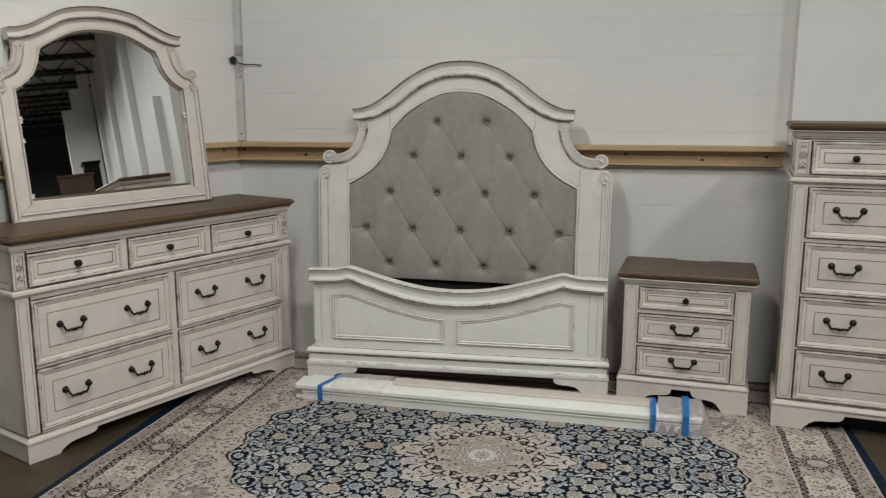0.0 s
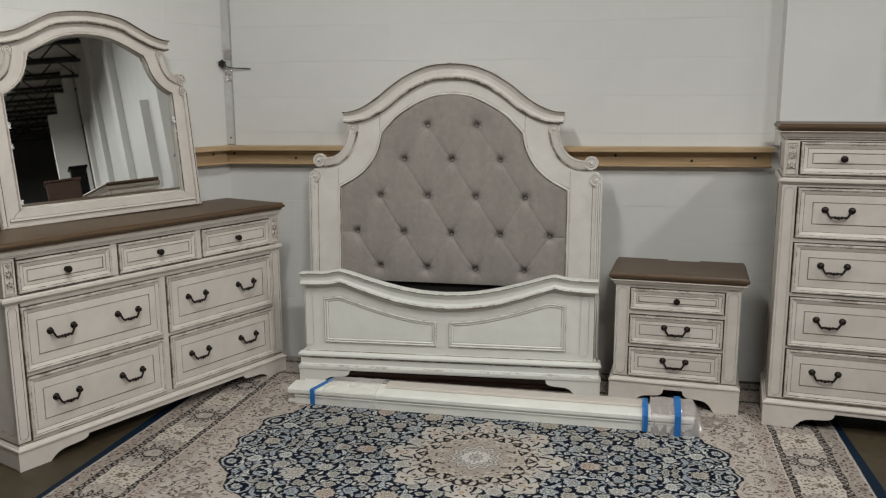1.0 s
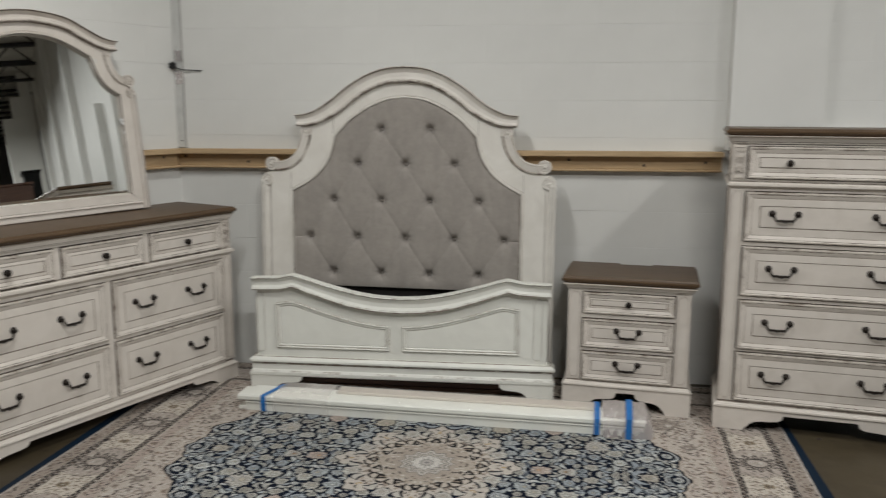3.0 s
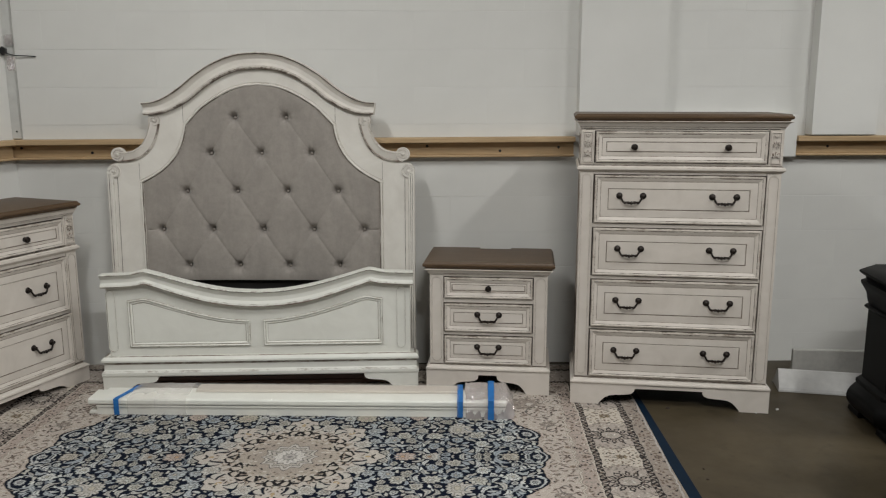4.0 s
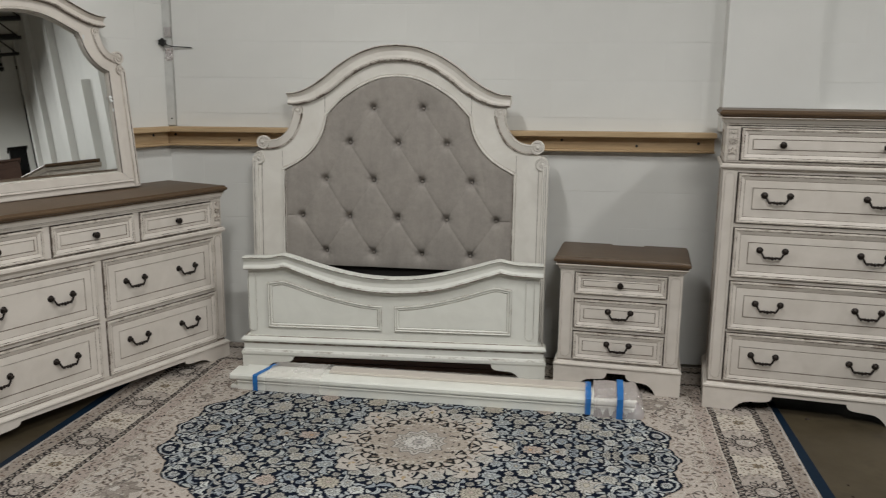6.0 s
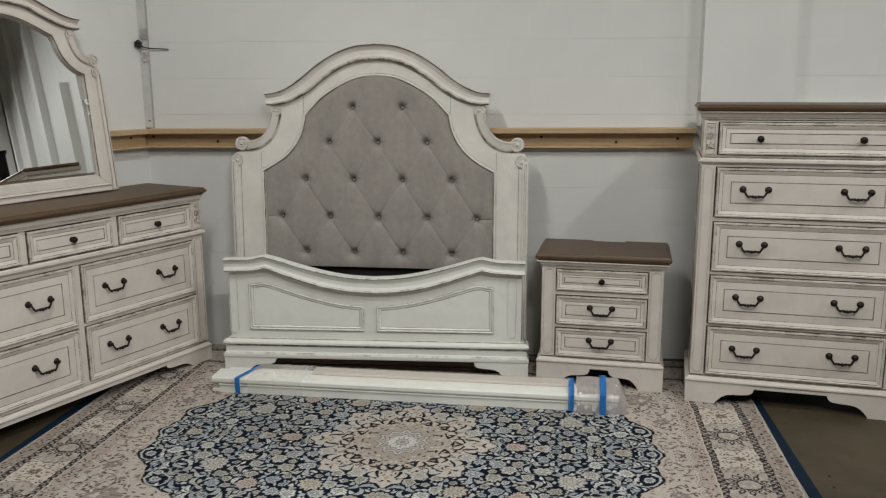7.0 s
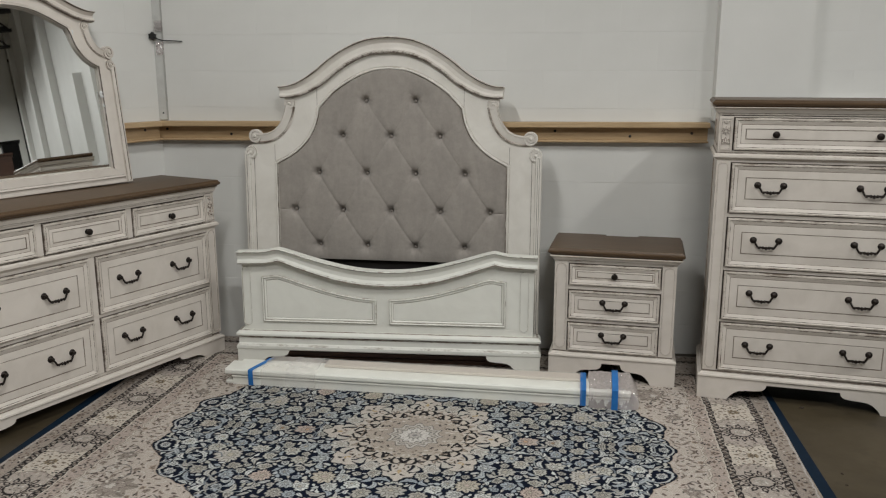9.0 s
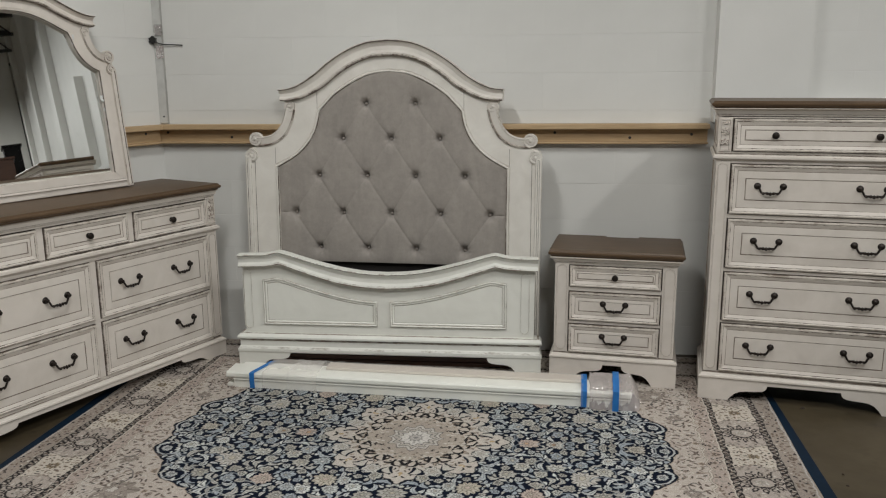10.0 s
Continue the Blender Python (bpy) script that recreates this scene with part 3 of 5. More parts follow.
# Tall chest
chest = thing("chest_of_drawers", pose(1.3367, 3.9877, 0.003, 0, 0, -9.04), "tall cream distressed five-drawer chest with brown wooden top", "chest")
case_top(chest, 0.504, 0.462, 1.438, 1.471)
cornice(chest, 0.470, 0.45, 1.400, 1.437, 0.030)
carcass(chest, 0.470, 0.45, 0.10, 1.398, 0.025)
side_panels(chest, 0.470, 0.45, 0.147, 1.397, 0.025, 1.208)
bm = bmesh.new()
stack(bm, 0.470, 0.45, [(0.0, 1.192), (0.004, 1.196), (0.013, 1.202), (0.015, 1.205), (0.015, 1.213), (0.012, 1.217), (0.005, 1.222), (0.0, 1.226)], [0, 0, 1, 0, 1, 0, 2])
for v in bm.verts:
    v.co.y += 0.025
part("waist_moulding", bm, CABINET, chest)
for s in (-1, 1):
    a, b = sorted((s * 0.405, s * 0.470))
    post_parts(chest, a, b, 0.147, 1.190, 0.025)
    post_parts(chest, a, b, 1.227, 1.396, 0.025, False)
    a, b = sorted((s * 0.412, s * 0.461))
    part("carved_block", leaf_block(a, b, 1.237, 1.388, 0.022), CABINET, chest, "leaf-carved block")
frame_rails(chest, ((1.390, 1.397), (1.2268, 1.2365), (1.180, 1.191), (0.919, 0.939), (0.658, 0.675), (0.399, 0.411), (0.145, 0.150)), 0.4045, 0.025)
drawer(chest, -0.400, 0.400, 1.238, 1.389, 0.022, 0.049, knobs=(-0.217, 0.217))
for z0, z1 in ((0.941, 1.178), (0.677, 0.917), (0.413, 0.656), (0.152, 0.397)):
    drawer(chest, -0.400, 0.400, z0, z1, 0.022, 0.065, pulls=(-0.222, 0.216))
base_parts(chest, 0.486, 0.455, 0.124, 0.318, 0.092, 0.012)

# Dresser
dresser = thing("dresser", pose(-2.0604, 3.7206, 0.002, 0, 0, 66.65) @ pose(0, 0.015, 0), "wide cream distressed seven-drawer dresser with brown wooden top", "dresser")
case_top(dresser, 0.826, 0.447, 0.972, 1.008, front=-0.015)
cornice(dresser, 0.804, 0.435, 0.936, 0.971, 0.020)
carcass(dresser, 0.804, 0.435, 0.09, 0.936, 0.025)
side_panels(dresser, 0.804, 0.435, 0.120, 0.935, 0.025, 0.757)
bm = bmesh.new()
stack(bm, 0.804, 0.435, [(0.0, 0.736), (0.004, 0.741), (0.012, 0.748), (0.015, 0.751), (0.015, 0.761), (0.011, 0.765), (0.005, 0.770), (0.0, 0.774)], [0, 0, 1, 0, 1, 0, 2])
for v in bm.verts:
    v.co.y += 0.025
part("waist_moulding", bm, CABINET, dresser)
for a, b in ((-0.804, -0.745), (0.735, 0.804)):
    post_parts(dresser, a, b, 0.120, 0.735, 0.025)
    post_parts(dresser, a, b, 0.775, 0.934, 0.025, False)
    part("carved_block", leaf_block(a + 0.009, b - 0.007, 0.785, 0.926, 0.022), CABINET, dresser, "leaf-carved block")
frame_rails(dresser, ((0.926, 0.935), (0.720, 0.736), (0.409, 0.424), (0.112, 0.124)), 0.7345, 0.025)
for x in (-0.268, 0.228):
    part("divider", boxed(x - 0.016, x + 0.016, 0.0265, 0.045, 0.775, 0.925, 0.0012, 0, 1), CABINET, dresser)
part("divider", boxed(-0.026, 0.006, 0.0268, 0.045, 0.125, 0.719, 0.0012, 0, 1), CABINET, dresser)
for a, b in ((-0.742, -0.286), (-0.250, 0.210), (0.246, 0.732)):
    drawer(dresser, a, b, 0.778, 0.922, 0.022, 0.044, knobs=((a + b) / 2,))
for a, b in ((-0.742, -0.028), (0.008, 0.732)):
    c = (a + b) / 2 - 0.005
    for z0, z1 in ((0.426, 0.718), (0.126, 0.407)):
        drawer(dresser, a, b, z0, z1, 0.022, 0.066, pulls=(c - 0.17, c + 0.17))
base_parts(dresser, 0.812, 0.440, 0.094, 0.33, 0.062, 0.012)


# Arched frame shared by headboard and mirror: outer and inner edge, from the left foot up to the middle.
def both_sides(pts):
    return list(pts) + [(-u, z) for u, z in reversed(pts[:-1] if abs(pts[-1][0]) < 1e-6 else pts)]


def ribbon_frame(bm, outer, inner, y_front, y_back, y_in):
    """A flat frame between two edges with the same number of points, with a stepped inner side."""
    n = len(outer)
    rings = []
    for k in range(n):
        o, i = Vector(outer[k]), Vector(inner[k])
        e = i + (o - i).normalized() * 0.005
        rings.append([(o.x, y_back, o.y), (o.x, y_front + 0.003, o.y), tuple((o + (i - o).normalized() * 0.003).to_3d().xzy + Vector((0, y_front, 0))), (e.x, y_front, e.y), (i.x, y_front + 0.004, i.y), (i.x, y_in, i.y)])
    loft(bm, rings, None, (False, False), closed=False)


def upholstery(half_width, z0, z1, buttons, creases, puff):
    """A tufted pad as a fine height field."""
    bm = bmesh.new()
    nu, nz = 250, 230
    rows = []
    zs = [z0 + (z1 - z0) * j / nz for j in range(nz + 1)]
    seg = np.array(creases)
    b = np.array(buttons)
    for z in zs:
        w = half_width(z)
        u = np.linspace(-w, w, nu + 1)
        edge = np.minimum(w - np.abs(u), min(z - z0 + 0.02, 1.0))
        depth = puff * (1 - np.exp(-np.clip(edge, 0, None) / 0.03))
        p = np.stack([u, np.full_like(u, z)], 1)
        a, d = seg[:, 0], seg[:, 1] - seg[:, 0]
        t = np.clip(((p[:, None] - a) * d).sum(-1) / (d * d).sum(-1), 0, 1)
        every = np.linalg.norm(p[:, None] - (a + t[..., None] * d), axis=-1)
        dist, which = every.min(1), every.argmin(1)
        tight = 0.34 + 0.66 * np.abs(2 * t[np.arange(len(which)), which] - 1) ** 1.6
        away = p[:, None] - b
        far = np.linalg.norm(away, axis=-1)
        k, near = far.argmin(1), far.min(1)
        turn = np.arctan2(away[np.arange(len(k)), k, 1], away[np.arange(len(k)), k, 0])
        depth = depth - 0.0085 * np.abs(np.cos(4.5 * turn + k)) * np.exp(-near / 0.025)
        depth = depth - 0.0082 * tight * float(np.interp(z, (0.95, 1.25), (1.0, 0.40))) * np.exp(-dist / 0.0045) - 0.0042 * np.exp(-dist / 0.036) - 0.034 * np.exp(-((near / 0.0185) ** 2)) - 0.024 * np.exp(-near / 0.030)
        rows.append([bm.verts.new((float(x), -float(h), z)) for x, h in zip(u, depth)])
    for r, s in zip(rows, rows[1:]):
        for k in range(nu):
            bm.faces.new((r[k], r[k + 1], s[k + 1], s[k]))
    return bm


def scroll_band(bm, path, y, width):
    """A raised moulded band that follows a path."""
    w = width / 2
    sweep(bm, path, [(-w, y + 0.02), (-w, y - 0.006), (-w * 0.7, y - 0.010), (-w * 0.55, y - 0.005), (w * 0.45, y - 0.012), (w * 0.75, y - 0.016), (w, y - 0.008), (w, y + 0.02)], [0, 3, 4, 0, 0, 1, 3, 0])


def crown(bm, path, heights, y0, y1, bold=1.0, chip=3):
    """The heavy crown moulding over an arch; path is its top edge, left to right."""
    prof = [(0.0, y1), (0.0, y0 - 0.024), (-0.06, y0 - 0.029), (-0.12, y0 - 0.018), (-0.16, y0 - 0.012), (-0.38, y0 - 0.002), (-0.62, y0 - 0.004), (-0.78, y0 - 0.013), (-0.88, y0 - 0.018), (-0.96, y0 - 0.014), (-1.0, y0 + 0.002), (-1.0, y1)]
    prof = [(o, y if y == y1 else y0 + (y - y0) * bold) for o, y in prof]
    sweep(bm, path, prof, [0, 1, 2, 0, 0, 0, 0, 1, chip, 2, 0, 0], scale=heights)


# Headboard
headboard = thing("headboard", pose(-0.7803, 4.525, 0.010, 0, 0, -1.57) @ pose(0, 0, 0, -2.5) @ Matrix.Diagonal((1.0159, 1, 0.997, 1)), "arched off-white headboard with grey button-tufted upholstery leaning on the wall rail", "headboard")
N = 10
TOP = smooth_path([(-0.616, 1.518), (-0.560, 1.525), (-0.500, 1.547), (-0.421, 1.596), (-0.327, 1.671), (-0.221, 1.735), (-0.110, 1.774), (0.0, 1.784)], 5)
UNDER = smooth_path([(-0.590, 1.458), (-0.490, 1.475), (-0.400, 1.530), (-0.300, 1.612), (-0.200, 1.664), (-0.100, 1.694), (0.0, 1.703)], 5)
INNER_TOP = smooth_path([(-0.405, 1.404), (-0.362, 1.450), (-0.305, 1.506), (-0.200, 1.572), (-0.100, 1.612), (0.0, 1.624)], 6)
INNER_CURVE = bezier((-0.650, 1.100), (-0.425, 1.190), (-0.405, 1.404), N)
OUTER_CURVE = bezier((-0.800, 1.190), (-0.590, 1.230), (-0.585, 1.420), N)
post_o, post_i = [(-0.822, 0.0), (-0.822, 1.165)], [(-0.652, 0.0), (-0.652, 1.095)]
outer = both_sides(post_o + OUTER_CURVE + UNDER)
inner = both_sides(post_i + INNER_CURVE + INNER_TOP)
bm = bmesh.new()
ribbon_frame(bm, outer, inner, -0.012, 0.05, 0.03)
part("frame", bm, HEADSET, headboard, "off-white painted wooden frame")
bm = bmesh.new()
bead = both_sides([(-0.652, 0.53)] + post_i[1:] + INNER_CURVE[1:] + INNER_TOP[1:])
sweep(bm, bead, [(-0.0165, -0.0122), (-0.012, -0.0128), (-0.011, -0.018), (-0.007, -0.021), (-0.002, -0.018), (0.002, -0.008), (0.002, 0.01), (-0.0165, 0.01)], [2, 3, 0, 0, 1, 0, 0, 0])
part("inner_bead", bm, HEADSET, headboard)
bm = bmesh.new()
loft(bm, [[(u, y, z) for u, z in outer] for y in (0.051, 0.070)], [0])
part("back_panel", bm, HEADSET, headboard)
bm = bmesh.new()
tops = both_sides(TOP)
n_top = len(tops)
crown(bm, tops, [0.064 + 0.024 * min(1, (1 - abs(2 * k / (n_top - 1) - 1)) * 2.2) for k in range(n_top)], -0.020, 0.06)
part("crown", bm, CROWNSET, headboard, "moulded arched crown in a darker, pinker tone")
for s in (-1, 1):
    flip = (lambda pts: pts) if s < 0 else (lambda pts: [(-u, z) for u, z in pts])
    bm = bmesh.new()
    scroll_path = bezier((-0.758, 1.230), (-0.590, 1.212), (-0.556, 1.412), 14)
    pts = flip(scroll_path)
    scroll_band(bm, pts if s < 0 else list(reversed(pts)), -0.012, 0.056)
    volute(bm, s * 0.560, 1.424, 0.033, -0.016, s, math.pi / 2)
    volute(bm, s * 0.762, 1.242, 0.038, -0.018, -s, -math.pi / 2)
    part("scroll", bm, CROWNSET, headboard, "carved scroll")
    bm = bmesh.new()
    a, b = sorted((s * 0.790, s * 0.826))
    nested(bm, [(a, 0.0), (b, 0.0), (b, 1.150), (a, 1.150)], [(0, 0.0), (0, -0.020), (0.003, -0.024), (0.012, -0.026), (0.014, -0.022)], [0, 1, 0, 2])
    volute(bm, s * 0.790, 1.150, 0.036, -0.018, s, math.pi / 2)
    part("post_scroll", bm, HEADSET, headboard, "slim side post ending in a scroll")
    bm = bmesh.new()
    sweep(bm, [(s * 0.772, 0.0), (s * 0.772, 1.12)], [(-0.0015, -0.010), (-0.001, -0.0145), (0.001, -0.0145), (0.0015, -0.010)], [2, 2, 2, 2])
    part("post_line", bm, HEADSET, headboard)
    for u, a, b in ((0.405, 1.412, 1.505), (0.652, 1.104, 1.196)):
        part("joint", boxed(s * u - 0.0010, s * u + 0.0010, -0.0126, -0.010, a, b, 0.0003, 2), HEADSET, headboard)
# Black sheet paints the shade below the upholstery and blocks bounce from the wall.
part("shade_sheet", boxed(-0.651, 0.651, 0.030, 0.048, 0.015, 0.545, 0.002), plain("shade_black", (0.02, 0.018, 0.017), 0.9), headboard, "black sheet standing in for the shade under the upholstery")

BUTTONS = [(s * 0.137, 1.458) for s in (-1, 1)] + [(k * 0.271, 1.265) for k in (-1, 0, 1)] + [(k * 0.1365, 1.057) for k in (-3, -1, 1, 3)] + [(k * 0.2745, 0.845) for k in (-2, -1, 0, 1, 2)] + [(k * 0.137, 0.643) for k in (-3, -1, 1, 3)]
BUTTONS = [(u, z - 0.017) for u, z in BUTTONS]
CREASES = [(p, q) for p in BUTTONS for q in BUTTONS if 0.15 < q[1] - p[1] < 0.25 and abs(q[0] - p[0]) < 0.18]
CREASES += [((s * 0.137, 1.441), (s * 0.11, 1.48)) for s in (-1, 1)]
CREASES += [((s * 0.549, 0.828), (s * 0.62, 0.828)) for s in (-1, 1)]
ARC_U, ARC_Z = [], []
for u, z in [(-0.652, 0.5)] + post_i[1:] + INNER_CURVE[1:] + INNER_TOP[1:]:
    ARC_U.append(-u - 0.001), ARC_Z.append(z)
pad = upholstery(lambda z: max(float(np.interp(z, ARC_Z, ARC_U)), 0.004), 0.547, 1.6235, BUTTONS, CREASES, 0.018)
pad_ob = part("upholstery", pad, LINEN, headboard, "grey diamond-tufted linen upholstery", True)
for u, z in BUTTONS:
    bm = bmesh.new()
    lathe(bm, [(0.0095, 0.012), (0.0095, 0.005), (0.007, 0.001), (0.003, -0.001)], (u, 0.024, z), n=10)
    part("button", bm, BUTTON, pad_ob, "", True)

# Footboard
footboard = thing("footboard", pose(-0.7612, 4.2731, 0.006, 0, 0, 1.61), "off-white distressed footboard with two panels and a dipped top rail", "footboard")
FTOP = smooth_path([(-0.812, 0.646), (-0.76, 0.648), (-0.66, 0.652), (-0.600, 0.664), (-0.575, 0.665), (-0.52, 0.651), (-0.40, 0.615), (-0.26, 0.580), (-0.13, 0.559), (0.0, 0.552)], 4)
ftop = both_sides(FTOP)


def dip(u):
    """The top edge's height over the middle."""
    return float(np.interp(-abs(u), [p[0] for p in FTOP], [p[1] for p in FTOP]))


body = [(-0.795, 0.19), (0.795, 0.19)] + [(u, dip(u) - 0.06) for u in np.linspace(0.795, -0.795, 41)]
bm = bmesh.new()
extrude(bm, body, 0.030, 0.075, 0.002)
part("panel_board", bm, BEDSET, footboard)
bm = bmesh.new()
# The lower bead's groove paint draws the shadow line under the rail.
crown(bm, ftop, [0.074 + 0.017 * max(0.0, min(1.0, (0.6 - abs(u)) / 0.35)) for u, z in ftop], 0.008, 0.045, 0.75, 4)
part("top_rail", bm, BEDSET, footboard, "moulded dipped top rail")
for s in (-1, 1):
    us = np.linspace(0.668, 0.034, 22)
    low, high = [(0.034, 0.247), (0.668, 0.247)], [(float(u), dip(u) - 0.165 + 0.024 * (u - 0.04)) for u in us]
    outline = low + high
    if s < 0:
        outline = mirrored(outline)
    outline = [(u - 0.02, z) for u, z in outline]
    bm = bmesh.new()
    nested(bm, outline, [(0, 0.029), (0.001, 0.022), (0.006, 0.019), (0.011, 0.022), (0.013, 0.026), (0.018, 0.024), (0.024, 0.030), (0.026, 0.0295)], [4, 1, 0, 4, 0, 0, 4], capmat=0)
    part("framed_panel", bm, BEDSET, footboard, "raised moulding around a flat panel")
    a, b = sorted((s * 0.738 - 0.015, s * 0.782 - 0.015))
    bm = bmesh.new()
    sweep(bm, stadium(a, b, 0.222, 0.556), [(-0.0022, 0.0315), (-0.0012, 0.0262), (0.0012, 0.0262), (0.0022, 0.0315)], [4, 0, 4, 0], closed=True)
    part("flute", bm, BEDSET, footboard)
bm = bmesh.new()
rows = [(0.0, 0.165), (0.012, 0.168), (0.016, 0.172), (0.016, 0.182), (0.010, 0.190), (0.002, 0.197), (-0.01, 0.199)]
# The underside band is darkened as the shade line below the moulding.
loft(bm, [rect(-0.822 - o, 0.822 + o, 0.015 - o, 0.085, z) for o, z in rows], [4, 1, 0, 0, 0, 4])
part("base_moulding", bm, BEDSET, footboard)
bm = bmesh.new()
rows = [(0.002, 0.090), (0.010, 0.092), (0.012, 0.098), (0.012, 0.112), (0.004, 0.122), (0.0, 0.127), (0.0, 0.156), (0.0, 0.165)]
# The top strip is painted darker for the shadow of the moulding above.
loft(bm, [rect(-0.826 - o, 0.826 + o, 0.012 - o, 0.090, z) for o, z in rows], [4, 0, 0, 1, 0, 0, 4])
part("plinth", bm, BEDSET, footboard)
ccw = list(reversed(foot_outline(0.832, 0.285, 0.089, 0.086)))
for pts in (ccw, mirrored(ccw)):
    bm = bmesh.new()
    extrude(bm, pts, 0.004, 0.085, 0.0025, 0, 1)
    part("bracket_foot", bm, BEDSET, footboard)

# Dark slats that lie behind the footboard
slats = thing("wood_bundle", pose(-0.7612, 4.2731, 0.006, 0, 0, 1.61), "dark brown wooden boards lying on the rug behind the footboard", "wood")
for k, (y, z) in enumerate(((0.098, 0.002), (0.100, 0.028), (0.168, 0.002))):
    part("board", boxed(-0.70 + 0.02 * k, 0.72 - 0.03 * k, y, y + 0.062, z, z + 0.024, 0.003), BROWNWOOD, slats)

# Mirror that leans on the dresser
MLEAN, MTURN, MTILT = 6.0, -3.2, -0.5
mirror = thing("dresser_mirror", pose(-2.0604, 3.7206, 1.012, 0, 0, 66.65) @ pose(-0.0518, 0.364, 0, 0, 0, MTURN) @ pose(0, 0, 0, -MLEAN, 0, 0) @ pose(0, 0, 0, 0, MTILT, 0) @ Matrix.Diagonal((0.930, 1, 1.0045, 1)), "cream arched mirror with scrolled frame standing on the dresser", "mirror")
MTOP = smooth_path([(-0.492, 0.888), (-0.440, 0.893), (-0.380, 0.910), (-0.300, 0.945), (-0.210, 0.985), (-0.110, 1.004), (0.0, 1.012)], 5)
MUNDER = smooth_path([(-0.468, 0.834), (-0.380, 0.852), (-0.290, 0.892), (-0.200, 0.928), (-0.100, 0.949), (0.0, 0.956)], 5)
MIN_TOP = smooth_path([(-0.343, 0.806), (-0.285, 0.834), (-0.215, 0.867), (-0.145, 0.892), (-0.070, 0.906), (0.0, 0.910)], 5)
MIN_CURVE = bezier((-0.490, 0.618), (-0.362, 0.662), (-0.343, 0.806), N)
MOUT_CURVE = bezier((-0.580, 0.672), (-0.462, 0.690), (-0.462, 0.810), N)
mouter = both_sides([(-0.578, 0.0), (-0.578, 0.655)] + MOUT_CURVE + MUNDER)
minner = both_sides([(-0.486, 0.085), (-0.490, 0.614)] + MIN_CURVE + MIN_TOP)
bm = bmesh.new()
ribbon_frame(bm, mouter, minner, -0.012, 0.02, 0.012)
part("frame", bm, CABINET, mirror, "cream painted wooden frame")
bm = bmesh.new()
extrude(bm, [(-0.578, 0.0), (0.578, 0.0), (0.484, 0.086), (-0.484, 0.086)], -0.012, 0.02, 0.003, 0, 1)
part("bottom_rail", bm, CABINET, mirror)
bm = bmesh.new()
sweep(bm, [(0.490, 0.080)] + list(reversed([(u * 1.008, z) for u, z in minner])) + [(-0.490, 0.080)], [(0.010, -0.010), (0.009, -0.020), (0.003, -0.022), (-0.002, -0.014), (-0.002, 0.006), (0.010, 0.006)], [2, 0, 1, 0, 0, 0], closed=False)
sweep(bm, [(-0.545, 0.034), (0.545, 0.034)], [(0.010, -0.010), (0.008, -0.020), (-0.002, -0.022), (-0.006, -0.010)], [2, 0, 1, 0])
part("inner_bead", bm, CABINET, mirror)
bm = bmesh.new()
mt = both_sides(MTOP)
crown(bm, mt, [0.052 + 0.006 * min(1, (1 - abs(2 * i / (len(mt) - 1) - 1)) * 2.2) for i in range(len(mt))], -0.020, 0.022)
part("crown", bm, CABINET, mirror, "moulded arched crown")
for s in (-1, 1):
    bm = bmesh.new()
    path = bezier((-0.552, 0.676), (-0.452, 0.678), (-0.430, 0.804), 12)
    pts = path if s < 0 else list(reversed([(-u, z) for u, z in path]))
    scroll_band(bm, pts, -0.012, 0.040)
    volute(bm, s * 0.432, 0.812, 0.026, -0.016, s, math.pi / 2)
    volute(bm, s * 0.556, 0.684, 0.034, -0.018, -s, -math.pi / 2)
    part("scroll", bm, CABINET, mirror, "carved scroll")
    bm = bmesh.new()
    a, b = sorted((s * 0.554, s * 0.588))
    nested(bm, [(a, 0.0), (b, 0.0), (b, 0.622), (a, 0.622)], [(0, 0.0), (0, -0.020), (0.003, -0.024), (0.011, -0.026), (0.013, -0.022)], [0, 1, 0, 2])
    volute(bm, s * 0.556, 0.620, 0.027, -0.018, s, math.pi / 2)
    part("side_strip", bm, CABINET, mirror, "slim side strip ending in a scroll")
bm = bmesh.new()
ccw_glass = [(0.486, 0.084)]
for p in list(reversed(minner))[1:-1] + [(-0.486, 0.084)]:
    if math.dist(p, ccw_glass[-1]) > 0.006:
        ccw_glass.append(p)
nested(bm, ccw_glass, [(0.0, 0.0085), (0.022, 0.0040)], [0])
part("glass", bm, MIRROR, mirror, "bevelled silver mirror glass")
part("backing", boxed(-0.47, 0.47, 0.021, 0.026, 0.02, 0.80, 0.002), BROWNWOOD, mirror)
# Added white scraps take the place of glints along the bevel.
for u, z, w, h in ((-0.483, 0.470, 0.026, 0.030), (-0.480, 0.372, 0.020, 0.022), (-0.474, 0.115, 0.020, 0.022), (0.478, 0.470, 0.016, 0.034), (0.480, 0.412, 0.014, 0.018), (0.352, 0.770, 0.014, 0.050)):
    bm = crumple(w, h, int(900 + 1000 * z), 4)
    bmesh.ops.translate(bm, verts=bm.verts, vec=(u, -0.006, z))
    part("bevel_glint", bm, GLINT, mirror, "bright white scrap standing in for a glint of the bevel")

# Wrapped bundle of bed rails on the rug
bundle = thing("bed_rail_bundle", pose(-0.5656, 3.9200, 0.006, 0, 0, -2.33), "bundle of off-white bed rails wrapped in clear film with blue tape", "bed rails")
bm = bmesh.new()
loft(bm, [[(u, y, z) for y, z in ((0.006, 0.002), (0.006, 0.040), (0.0, 0.044), (0.0, 0.050), (0.17, 0.050), (0.17, 0.002))] for u in (-0.952, 1.075)], [0])
part("lower_rail", bm, BEDSET, bundle)
bm = bmesh.new()
